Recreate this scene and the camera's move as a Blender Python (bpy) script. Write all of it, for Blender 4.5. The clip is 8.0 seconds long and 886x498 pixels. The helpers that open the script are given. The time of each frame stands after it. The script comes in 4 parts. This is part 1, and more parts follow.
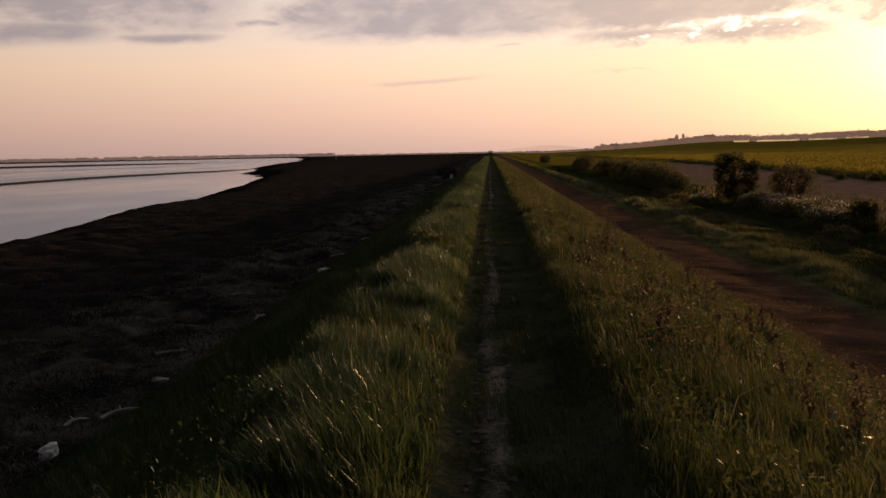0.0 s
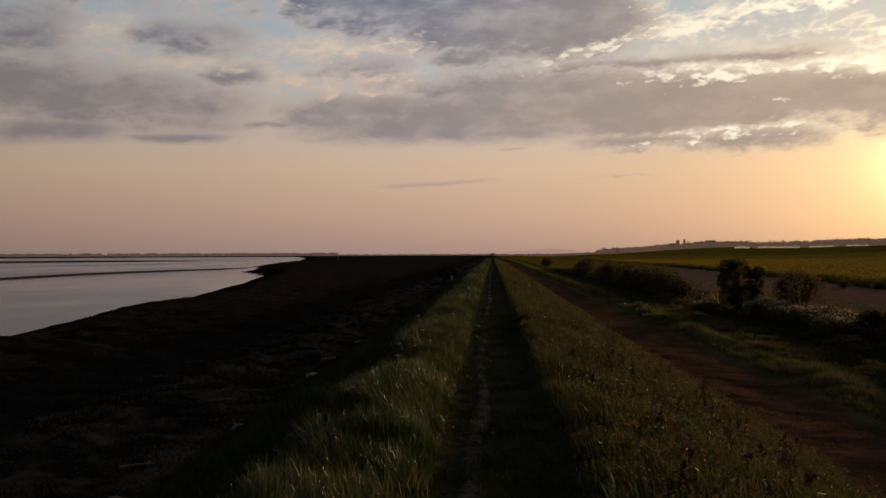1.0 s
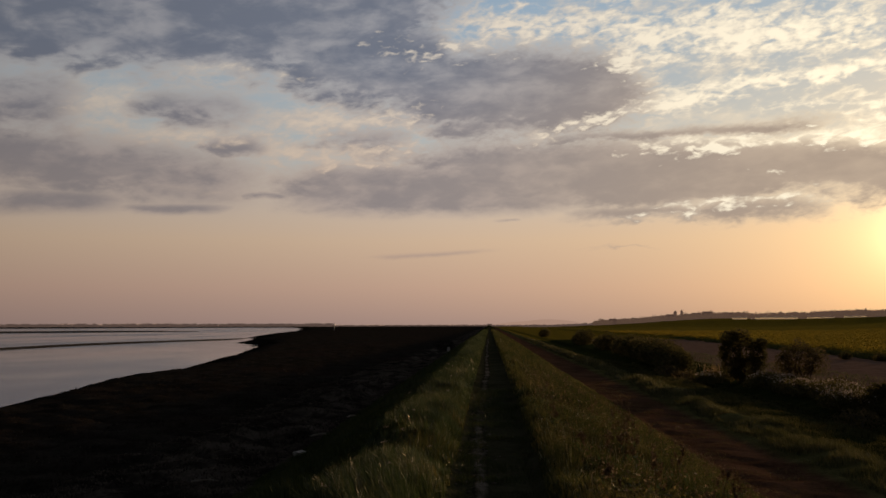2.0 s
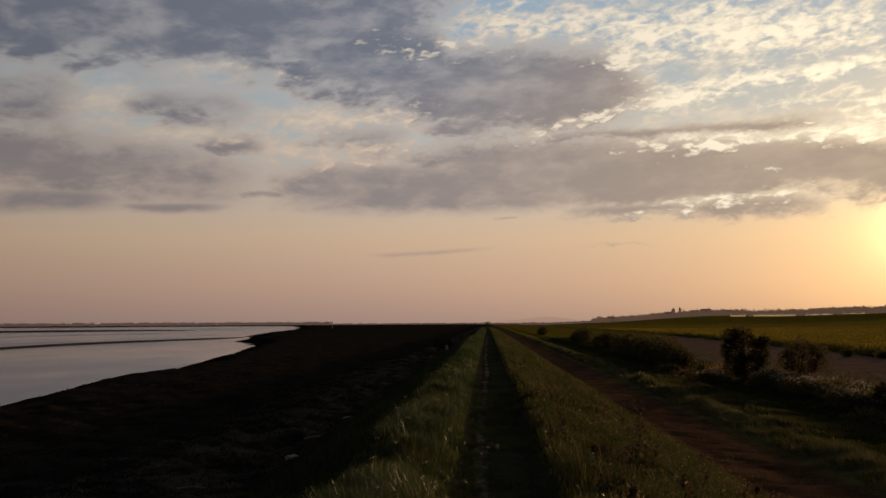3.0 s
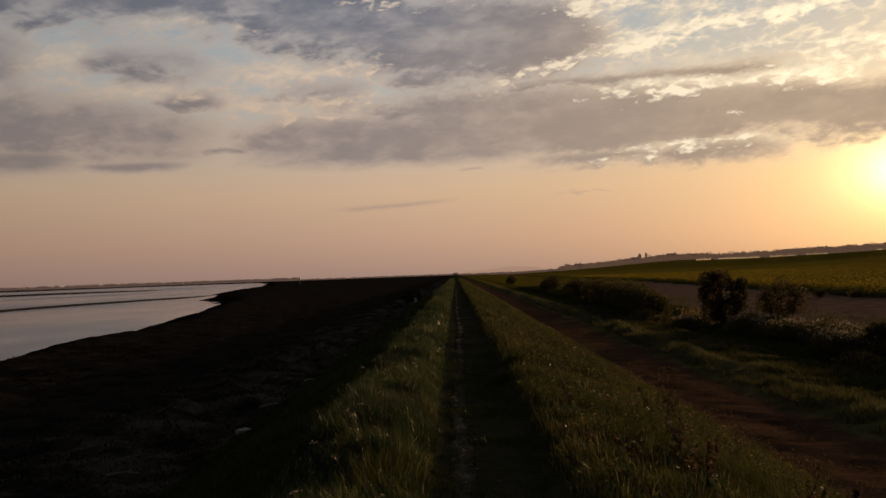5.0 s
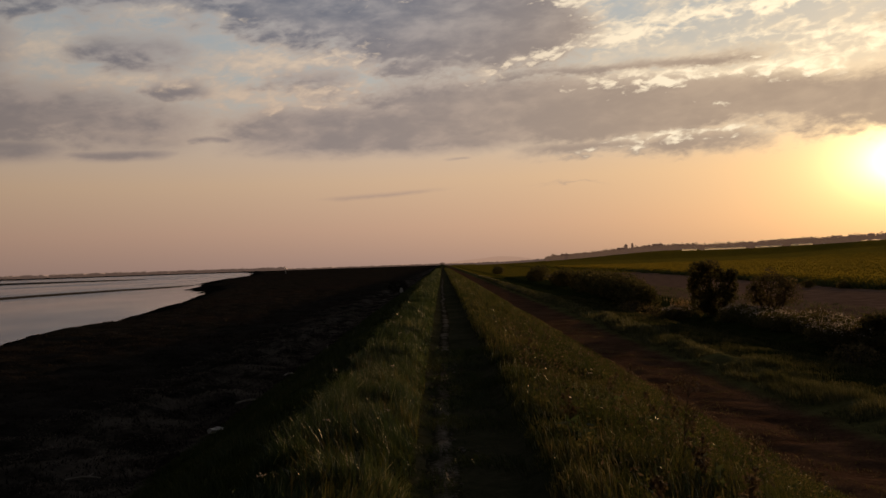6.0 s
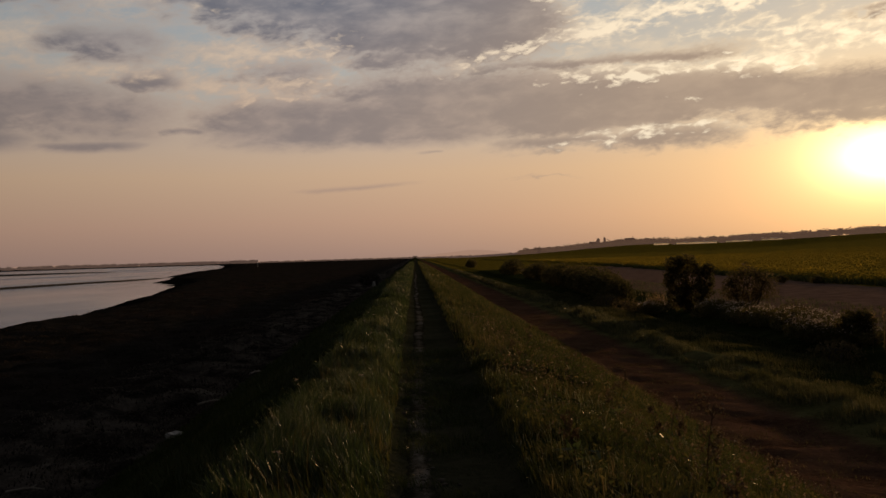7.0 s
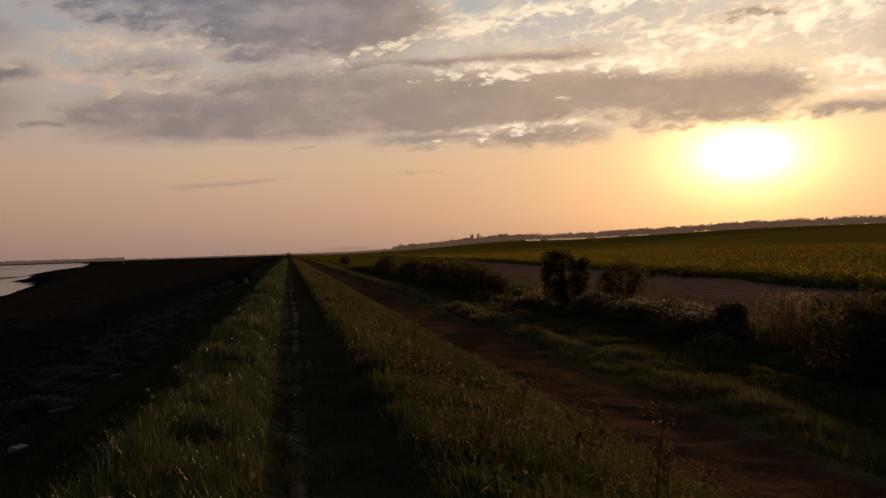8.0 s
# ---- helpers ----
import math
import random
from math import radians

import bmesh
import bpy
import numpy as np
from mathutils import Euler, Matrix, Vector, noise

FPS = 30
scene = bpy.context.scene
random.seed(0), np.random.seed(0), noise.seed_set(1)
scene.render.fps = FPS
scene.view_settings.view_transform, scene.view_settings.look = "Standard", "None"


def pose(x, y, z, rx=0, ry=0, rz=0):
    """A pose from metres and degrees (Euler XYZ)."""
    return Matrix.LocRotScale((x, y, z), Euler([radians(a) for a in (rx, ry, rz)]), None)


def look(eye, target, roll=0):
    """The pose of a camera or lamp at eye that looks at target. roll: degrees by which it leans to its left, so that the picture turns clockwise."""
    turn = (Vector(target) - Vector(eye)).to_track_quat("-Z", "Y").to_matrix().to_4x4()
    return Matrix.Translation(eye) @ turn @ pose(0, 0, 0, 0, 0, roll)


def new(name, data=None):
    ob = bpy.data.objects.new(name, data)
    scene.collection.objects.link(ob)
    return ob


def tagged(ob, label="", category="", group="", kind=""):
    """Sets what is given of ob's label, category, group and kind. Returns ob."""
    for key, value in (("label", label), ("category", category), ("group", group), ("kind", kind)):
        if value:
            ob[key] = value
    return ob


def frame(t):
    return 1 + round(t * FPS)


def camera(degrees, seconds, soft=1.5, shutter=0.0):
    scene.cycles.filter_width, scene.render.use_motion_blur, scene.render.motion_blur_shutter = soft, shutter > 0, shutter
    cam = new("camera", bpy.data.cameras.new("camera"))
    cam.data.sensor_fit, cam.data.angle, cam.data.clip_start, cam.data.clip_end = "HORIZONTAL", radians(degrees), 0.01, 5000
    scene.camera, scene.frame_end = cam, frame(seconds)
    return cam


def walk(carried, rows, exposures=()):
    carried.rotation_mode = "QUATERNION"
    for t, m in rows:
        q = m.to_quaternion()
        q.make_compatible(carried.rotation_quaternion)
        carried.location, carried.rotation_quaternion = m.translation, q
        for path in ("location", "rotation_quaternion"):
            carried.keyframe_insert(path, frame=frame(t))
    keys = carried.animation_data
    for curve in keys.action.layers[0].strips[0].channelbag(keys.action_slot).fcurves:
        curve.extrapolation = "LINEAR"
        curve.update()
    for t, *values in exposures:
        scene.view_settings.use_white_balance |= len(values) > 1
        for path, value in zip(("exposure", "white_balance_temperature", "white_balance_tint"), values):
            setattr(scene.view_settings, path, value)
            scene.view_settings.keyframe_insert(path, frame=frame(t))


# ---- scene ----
cam = camera(48.0, 8.0)
PATH = [
    (0, (0.181, -0.462, 1.514), (0.083, 1.526, 1.321), -1.1),
    (0.5, (0.172, 0.004, 1.518), (0.072, 1.998, 1.399), -0.8),
    (1, (0.289, 0.883, 1.514), (0.19, 2.88, 1.524), -0.2),
    (1.5, (0.29, 1.602, 1.518), (0.199, 3.597, 1.633), -0.1),
    (1.7, (0.285, 1.84, 1.52), (0.195, 3.834, 1.664), -0.1),
    (2.8, (0.24, 3.06, 1.535), (0.138, 5.053, 1.692), -0.25),
    (3, (0.227, 3.327, 1.538), (0.139, 5.32, 1.686), -0.3),
    (3.5, (0.16, 4.231, 1.56), (0.088, 6.226, 1.682), -0.8),
    (4, (0.139, 5.074, 1.528), (0.085, 7.071, 1.624), -1.3),
    (4.5, (0.119, 5.897, 1.512), (0.082, 7.895, 1.581), -1.8),
    (6, (0.154, 7.958, 1.533), (0.157, 9.958, 1.562), -1.9),
    (6.5, (0.108, 8.658, 1.546), (0.126, 10.657, 1.566), -1.8),
    (7, (0.124, 9.31, 1.55), (0.181, 11.309, 1.564), -1.7),
    (7.5, (0.19, 10.108, 1.565), (0.365, 12.101, 1.569), -1.8),
    (8, (0.09, 10.745, 1.451), (0.397, 12.721, 1.45), -1.9),
]
walk(cam, [(t, look(e, g, r)) for t, e, g, r in PATH],
     exposures=[(0.0, 0.93, 6500, 14), (0.5, 0.58, 6500, 13), (0.75, 0.08, 6400, 10), (1.0, 0.12, 6350, 10), (1.5, 0.08, 6350, 9), (3.0, 0.07, 6500, 9),
                (4.5, 0.04, 6850, 11), (6.5, 0.05, 6850, 11), (7.0, -0.05, 6850, 12), (8.0, 0.0, 6950, 15)])

# ---- light: a low evening sun ahead and to the right, a banded sky ----
SUN_AZ, SUN_EL = 25.9, 4.7          # degrees right of +y, degrees above the horizon
SUN_DIR = Vector((math.sin(radians(SUN_AZ)) * math.cos(radians(SUN_EL)),
                  math.cos(radians(SUN_AZ)) * math.cos(radians(SUN_EL)), math.sin(radians(SUN_EL))))


class Nodes:
    """Short names for building node trees."""

    def __init__(self, tree):
        self.t = tree
        tree.nodes.clear()

    def add(self, kind, **props):
        n = self.t.nodes.new(kind)
        for k, v in props.items():
            if k == "operation":
                n.operation = v
            elif k == "blend_type":
                n.blend_type = v
            elif k == "data_type":
                n.data_type = v
            elif k == "label":
                n.label = v
        return n

    def put(self, value, socket):
        if isinstance(value, bpy.types.NodeSocket):
            self.t.links.new(value, socket)
        elif isinstance(value, (tuple, list)) and len(value) == 3 and socket.type == "RGBA":
            socket.default_value = (*value, 1)
        else:
            socket.default_value = value

    def m(self, op, a, b=0.0, c=None, clamp=False):
        n = self.add("ShaderNodeMath", operation=op)
        n.use_clamp = clamp
        self.put(a, n.inputs[0])
        self.put(b, n.inputs[1])
        if c is not None:
            self.put(c, n.inputs[2])
        return n.outputs[0]

    def v(self, op, a, b=(0, 0, 0)):
        n = self.add("ShaderNodeVectorMath", operation=op)
        self.put(a, n.inputs[0])
        if op == "SCALE":
            self.put(b, n.inputs[3])
        else:
            self.put(b, n.inputs[1])
        return n.outputs["Value"] if op in ("DOT_PRODUCT", "LENGTH") else n.outputs[0]

    def mix(self, f, a, b, kind="MIX"):
        n = self.add("ShaderNodeMix", data_type="RGBA", blend_type=kind)
        self.put(f, n.inputs[0])
        self.put(a, n.inputs[6])
        self.put(b, n.inputs[7])
        return n.outputs[2]

    def step(self, x, lo, hi):
        n = self.add("ShaderNodeMapRange")
        n.interpolation_type = "SMOOTHSTEP"
        self.put(x, n.inputs[0])
        self.put(lo, n.inputs[1])
        self.put(hi, n.inputs[2])
        return n.outputs[0]

    def noise(self, vec, scale, detail=4, rough=0.5, distortion=0.0):
        n = self.add("ShaderNodeTexNoise")
        self.put(vec, n.inputs["Vector"])
        n.inputs["Scale"].default_value = scale
        n.inputs["Detail"].default_value = detail
        n.inputs["Roughness"].default_value = rough
        n.inputs["Distortion"].default_value = distortion
        return n.outputs[0]

    def split(self, vec):
        n = self.add("ShaderNodeSeparateXYZ")
        self.put(vec, n.inputs[0])
        return n.outputs

    def join(self, x, y, z):
        n = self.add("ShaderNodeCombineXYZ")
        for i, s in enumerate((x, y, z)):
            self.put(s, n.inputs[i])
        return n.outputs[0]

    def ramp(self, f, stops):
        n = self.add("ShaderNodeValToRGB")
        els = n.color_ramp.elements
        els[0].position, els[0].color = stops[0][0], (*stops[0][1], 1)
        els[1].position, els[1].color = stops[-1][0], (*stops[-1][1], 1)
        for p, c in stops[1:-1]:
            els.new(p).color = (*c, 1)
        self.put(f, n.inputs[0])
        return n.outputs[0]


def build_world():
    world = bpy.data.worlds.new("evening_sky")
    scene.world = world
    world.use_nodes = True
    n = Nodes(world.node_tree)
    d = n.add("ShaderNodeTexCoord").outputs["Generated"]
    x, y, z = n.split(d)
    el = n.m("MULTIPLY", n.m("ARCSINE", z), 57.2958)
    az = n.m("MULTIPLY", n.m("ARCTAN2", x, y), 57.2958)
    # clear air by height: pink haze low down, peach, then pale blue, dim overhead
    k = n.m("DIVIDE", n.m("MAXIMUM", el, 0.0), 60.0)
    clear = n.ramp(k, [(0.0, (0.34, 0.228, 0.190)), (0.035, (0.46, 0.298, 0.222)), (0.08, (0.55, 0.385, 0.262)), (0.115, (0.52, 0.41, 0.32)),
                       (0.17, (0.41, 0.42, 0.40)), (0.3, (0.27, 0.36, 0.44)), (0.45, (0.06, 0.075, 0.10)), (1.0, (0.016, 0.023, 0.036))])
    sky = n.add("ShaderNodeTexSky")
    sky.sky_type = "NISHITA"
    sky.sun_disc = False
    sky.sun_elevation, sky.sun_rotation = radians(SUN_EL), radians(SUN_AZ)
    sky.air_density, sky.dust_density = 1.0, 2.0
    base = n.mix(1.0, clear, n.mix(1.0, sky.outputs[0], (0.10, 0.10, 0.10), "MULTIPLY"), "ADD")
    base = n.mix(0.93, base, clear)
    # angle from the sun
    cosa = n.v("DOT_PRODUCT", d, tuple(SUN_DIR))
    ang = n.m("MULTIPLY", n.m("ARCCOSINE", n.m("MINIMUM", cosa, 0.999999)), 57.2958)
    # the sky away from the sun is far dimmer and bluer
    away = n.step(ang, 45.0, 105.0)
    side = n.step(ang, 7.0, 34.0)
    # clouds, in degrees of bearing and height, torn by noise at several sizes
    flat = n.join(n.m("DIVIDE", az, 2.4), n.m("SUBTRACT", el, n.m("MULTIPLY", az, 0.05)), 0.0)
    big = n.m("SUBTRACT", n.noise(flat, 0.3, 4, 0.55), 0.5)
    big2 = n.m("SUBTRACT", n.noise(n.v("ADD", flat, (31.0, 7.0, 2.0)), 0.42, 4, 0.55), 0.5)
    mid = n.m("SUBTRACT", n.noise(n.v("ADD", flat, (3.0, 17.0, 5.0)), 0.95, 5, 0.55, 0.25), 0.5)
    rip = n.join(n.m("DIVIDE", az, 2.1), n.m("SUBTRACT", el, n.m("MULTIPLY", az, 0.1)), 7.0)
    cells = n.m("SUBTRACT", n.noise(rip, 2.1, 2, 0.5, 0.5), 0.5)
    fine = n.m("SUBTRACT", n.noise(n.v("ADD", rip, (9.0, 4.0, 1.0)), 4.2, 4, 0.55, 0.4), 0.5)
    sunward = n.step(az, -20.0, 3.0)            # cloudlets are crisp towards the sun, blurred away from it
    calm = n.m("ADD", 0.22, n.m("MULTIPLY", n.m("MAXIMUM", n.step(el, 6.2, 9.0), n.m("MULTIPLY", n.step(az, 3.0, 9.0), 0.75)), 0.78))      # the lower edge of the deck is level
    crisp = n.m("MULTIPLY", n.m("ADD", 0.35, n.m("MULTIPLY", sunward, 0.65)), calm)
    azw = n.m("ADD", az, n.m("ADD", n.m("MULTIPLY", big2, 3.0), n.m("MULTIPLY", mid, 3.0)))
    elw = n.m("ADD", el, n.m("ADD", n.m("MULTIPLY", n.m("MULTIPLY", calm, big), 0.8), n.m("ADD", n.m("MULTIPLY", n.m("MULTIPLY", calm, mid), 1.5), n.m("MULTIPLY", n.m("MULTIPLY", cells, crisp), 0.5))))

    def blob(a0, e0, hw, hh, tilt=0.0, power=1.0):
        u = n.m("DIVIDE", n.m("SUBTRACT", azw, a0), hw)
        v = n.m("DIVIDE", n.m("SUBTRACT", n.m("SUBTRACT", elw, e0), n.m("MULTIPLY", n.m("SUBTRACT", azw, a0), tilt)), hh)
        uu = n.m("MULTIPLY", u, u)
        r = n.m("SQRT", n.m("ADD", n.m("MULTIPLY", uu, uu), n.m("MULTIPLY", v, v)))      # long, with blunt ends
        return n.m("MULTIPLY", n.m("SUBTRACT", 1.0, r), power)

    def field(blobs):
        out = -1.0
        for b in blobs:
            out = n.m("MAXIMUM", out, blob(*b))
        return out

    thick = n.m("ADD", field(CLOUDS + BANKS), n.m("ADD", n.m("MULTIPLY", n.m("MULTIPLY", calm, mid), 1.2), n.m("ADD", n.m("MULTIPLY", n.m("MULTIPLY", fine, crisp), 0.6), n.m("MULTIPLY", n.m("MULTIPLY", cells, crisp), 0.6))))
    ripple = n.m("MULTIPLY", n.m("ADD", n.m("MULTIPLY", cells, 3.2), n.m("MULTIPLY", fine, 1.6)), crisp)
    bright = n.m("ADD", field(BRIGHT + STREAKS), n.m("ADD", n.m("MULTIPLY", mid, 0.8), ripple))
    high = n.step(el, 7.5, 15.5)
    lit = n.mix(side, (1.06, 0.93, 0.70), n.mix(high, (0.66, 0.50, 0.365), (0.72, 0.61, 0.48)))
    soft_grey = n.mix(side, (0.47, 0.36, 0.27), n.mix(n.step(el, 4.2, 6.8), (0.44, 0.31, 0.24), n.mix(high, (0.40, 0.32, 0.275), (0.34, 0.325, 0.33))))
    grey = n.mix(side, (0.38, 0.29, 0.225), n.mix(n.step(el, 4.2, 6.8), (0.40, 0.285, 0.225), n.mix(high, (0.265, 0.225, 0.212), (0.150, 0.165, 0.205))))
    # a thin veil over the upper sky, lit cloudlets, then the grey banks with paler rims, and lit ripples on top
    veil = n.step(n.m("ADD", n.m("MULTIPLY", big, 1.2), n.m("ADD", n.m("MULTIPLY", mid, 1.6), n.m("MULTIPLY", ripple, 0.4))), -0.35, 0.55)
    col = n.mix(n.m("MULTIPLY", n.m("MULTIPLY", veil, 0.66), n.step(el, 6.3, 8.5)), base, n.mix(0.5, lit, soft_grey))
    col = n.mix(n.m("MULTIPLY", n.step(bright, -0.35, 0.75), 0.75), col, n.mix(0.25, lit, soft_grey))
    col = n.mix(n.m("MULTIPLY", n.m("MULTIPLY", n.step(thick, -0.5, 0.3), n.step(el, 5.0, 7.0)), 0.6), col, n.mix(0.65, lit, soft_grey))
    core = n.step(thick, -0.2, 0.7)
    shade = n.step(n.m("ADD", n.m("MULTIPLY", big2, 1.6), n.m("ADD", n.m("ADD", n.m("MULTIPLY", mid, 2.0), n.m("MULTIPLY", cells, 0.5)), n.m("MULTIPLY", n.m("MINIMUM", thick, 0.75), 0.75))), -0.15, 0.95)
    col = n.mix(n.m("MULTIPLY", core, 0.95), col, n.mix(shade, soft_grey, grey))
    col = n.mix(n.m("MULTIPLY", n.step(bright, 0.28, 1.2), 0.92), col, lit)
    # glow round the sun, thinned by the cloud
    clearing = n.m("SUBTRACT", 1.0, n.m("MULTIPLY", core, 0.9))
    g1 = n.m("POWER", 2.718, n.m("DIVIDE", n.m("MULTIPLY", ang, -1.0), 6.0))
    du, dv = n.m("SUBTRACT", az, SUN_AZ), n.m("SUBTRACT", el, SUN_EL - 0.1)
    wide = n.m("SQRT", n.m("ADD", n.m("MULTIPLY", n.m("MULTIPLY", du, du), 0.55), n.m("MULTIPLY", n.m("MULTIPLY", dv, dv), 2.1)))      # smeared level by thin cloud
    g2 = n.m("POWER", 2.718, n.m("DIVIDE", n.m("MULTIPLY", wide, -1.0), 0.98))
    col = n.mix(1.0, col, n.v("SCALE", (0.56, 0.35, 0.10), n.m("MULTIPLY", g1, clearing)), "ADD")
    col = n.mix(1.0, col, n.v("SCALE", (11.0, 8.2, 3.6), n.m("MULTIPLY", g2, clearing)), "ADD")
    col = n.mix(n.m("MULTIPLY", side, 0.22), col, n.mix(1.0, col, (0.82, 0.88, 1.06), "MULTIPLY"))
    dim = n.m("SUBTRACT", 1.0, n.m("ADD", n.m("MULTIPLY", away, 0.7), n.m("MULTIPLY", n.step(ang, 24.0, 56.0), 0.25)))
    col = n.v("SCALE", col, dim)
    bg = n.add("ShaderNodeBackground")
    n.put(col, bg.inputs[0])
    bg.inputs[1].default_value = SKY
    n.t.links.new(bg.outputs[0], n.add("ShaderNodeOutputWorld").inputs[0])


SKY = 1.0
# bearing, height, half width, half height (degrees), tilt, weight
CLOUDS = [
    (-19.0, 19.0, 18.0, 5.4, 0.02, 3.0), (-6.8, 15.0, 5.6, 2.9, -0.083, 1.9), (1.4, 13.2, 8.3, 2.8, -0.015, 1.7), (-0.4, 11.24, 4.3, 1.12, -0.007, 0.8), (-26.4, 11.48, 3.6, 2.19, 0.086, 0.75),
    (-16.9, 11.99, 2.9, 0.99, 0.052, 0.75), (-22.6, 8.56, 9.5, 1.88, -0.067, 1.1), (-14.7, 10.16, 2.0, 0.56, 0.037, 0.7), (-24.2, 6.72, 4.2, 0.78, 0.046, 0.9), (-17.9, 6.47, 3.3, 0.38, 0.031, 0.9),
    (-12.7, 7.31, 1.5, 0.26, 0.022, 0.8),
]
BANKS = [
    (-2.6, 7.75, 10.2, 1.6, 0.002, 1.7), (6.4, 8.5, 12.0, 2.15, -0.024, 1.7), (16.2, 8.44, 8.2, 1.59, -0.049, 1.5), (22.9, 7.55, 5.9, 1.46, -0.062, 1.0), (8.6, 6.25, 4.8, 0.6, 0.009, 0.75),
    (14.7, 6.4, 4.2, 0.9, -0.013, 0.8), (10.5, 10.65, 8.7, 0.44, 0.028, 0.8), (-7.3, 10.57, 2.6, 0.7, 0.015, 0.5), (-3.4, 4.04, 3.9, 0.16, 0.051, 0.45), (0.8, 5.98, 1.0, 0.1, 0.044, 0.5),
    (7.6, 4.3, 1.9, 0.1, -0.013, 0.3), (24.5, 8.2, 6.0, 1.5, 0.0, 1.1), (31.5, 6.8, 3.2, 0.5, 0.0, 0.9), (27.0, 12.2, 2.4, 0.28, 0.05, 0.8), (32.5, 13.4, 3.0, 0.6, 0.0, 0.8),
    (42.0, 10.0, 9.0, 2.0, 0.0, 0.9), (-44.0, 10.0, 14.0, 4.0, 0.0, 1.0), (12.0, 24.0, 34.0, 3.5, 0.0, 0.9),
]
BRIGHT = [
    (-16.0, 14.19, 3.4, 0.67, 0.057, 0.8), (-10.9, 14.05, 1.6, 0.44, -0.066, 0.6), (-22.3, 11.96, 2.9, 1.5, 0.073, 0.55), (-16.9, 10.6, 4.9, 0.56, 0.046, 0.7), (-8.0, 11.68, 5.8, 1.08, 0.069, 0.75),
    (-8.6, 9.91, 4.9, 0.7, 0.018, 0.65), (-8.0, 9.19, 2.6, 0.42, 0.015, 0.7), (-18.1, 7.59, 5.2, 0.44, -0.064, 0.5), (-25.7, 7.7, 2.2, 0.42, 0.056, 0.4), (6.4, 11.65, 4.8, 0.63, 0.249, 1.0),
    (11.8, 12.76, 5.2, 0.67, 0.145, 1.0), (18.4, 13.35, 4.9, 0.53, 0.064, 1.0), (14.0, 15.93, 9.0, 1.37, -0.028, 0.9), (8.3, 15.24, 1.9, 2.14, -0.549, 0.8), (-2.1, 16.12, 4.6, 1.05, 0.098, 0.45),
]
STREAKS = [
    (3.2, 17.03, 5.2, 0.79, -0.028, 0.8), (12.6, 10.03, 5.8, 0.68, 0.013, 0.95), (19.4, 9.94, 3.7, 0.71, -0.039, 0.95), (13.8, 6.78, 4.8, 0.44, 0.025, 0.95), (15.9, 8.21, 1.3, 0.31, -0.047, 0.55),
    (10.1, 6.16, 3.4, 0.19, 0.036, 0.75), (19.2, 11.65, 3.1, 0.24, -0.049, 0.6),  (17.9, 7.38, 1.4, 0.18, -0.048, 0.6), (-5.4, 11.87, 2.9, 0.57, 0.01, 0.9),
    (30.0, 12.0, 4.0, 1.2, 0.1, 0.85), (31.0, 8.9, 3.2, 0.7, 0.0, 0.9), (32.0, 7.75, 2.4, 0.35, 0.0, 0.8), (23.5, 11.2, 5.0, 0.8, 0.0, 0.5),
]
build_world()
sun = new("sun", bpy.data.lights.new("sun", "SUN"))
sun.data.energy, sun.data.angle, sun.data.color = 1.95, radians(0.8), (1.0, 0.60, 0.28)
sun.matrix_world = look((0, 0, 60), Vector((0, 0, 60)) - SUN_DIR)


# ---- materials ----
def material(name):
    mat = bpy.data.materials.new(name)
    mat.use_nodes = True
    return mat, Nodes(mat.node_tree)


def finish(n, shader, disp=None):
    out = n.add("ShaderNodeOutputMaterial")
    n.t.links.new(shader, out.inputs[0])


def bsdf(n, color, rough=0.8, bump=None, strength=0.5, dist=0.05, metal=0.0, spec=0.3):
    b = n.add("ShaderNodeBsdfPrincipled")
    n.put(color, b.inputs["Base Color"])
    n.put(rough, b.inputs["Roughness"])
    b.inputs["Metallic"].default_value = metal
    b.inputs["Specular IOR Level"].default_value = spec
    if bump is not None:
        k = n.add("ShaderNodeBump")
        k.inputs["Strength"].default_value = strength
        k.inputs["Distance"].default_value = dist
        n.put(bump, k.inputs["Height"])
        n.t.links.new(k.outputs[0], b.inputs["Normal"])
    return b.outputs[0]


def plain_mat(name, c1, c2, scale=4.0, rough=0.8, metal=0.0, spec=0.3, bump=0.4):
    """A surface with grain at two scales between two colours."""
    mat, n = material(name)
    p = n.add("ShaderNodeTexCoord").outputs["Object"]
    a = n.noise(p, scale, 5, 0.6)
    b = n.noise(p, scale * 7.3, 4, 0.6)
    f = n.m("ADD", n.m("MULTIPLY", a, 0.65), n.m("MULTIPLY", b, 0.35))
    f = n.step(f, 0.3, 0.7)
    finish(n, bsdf(n, n.mix(f, c1, c2), rough, b, bump, 0.02, metal, spec))
    return mat


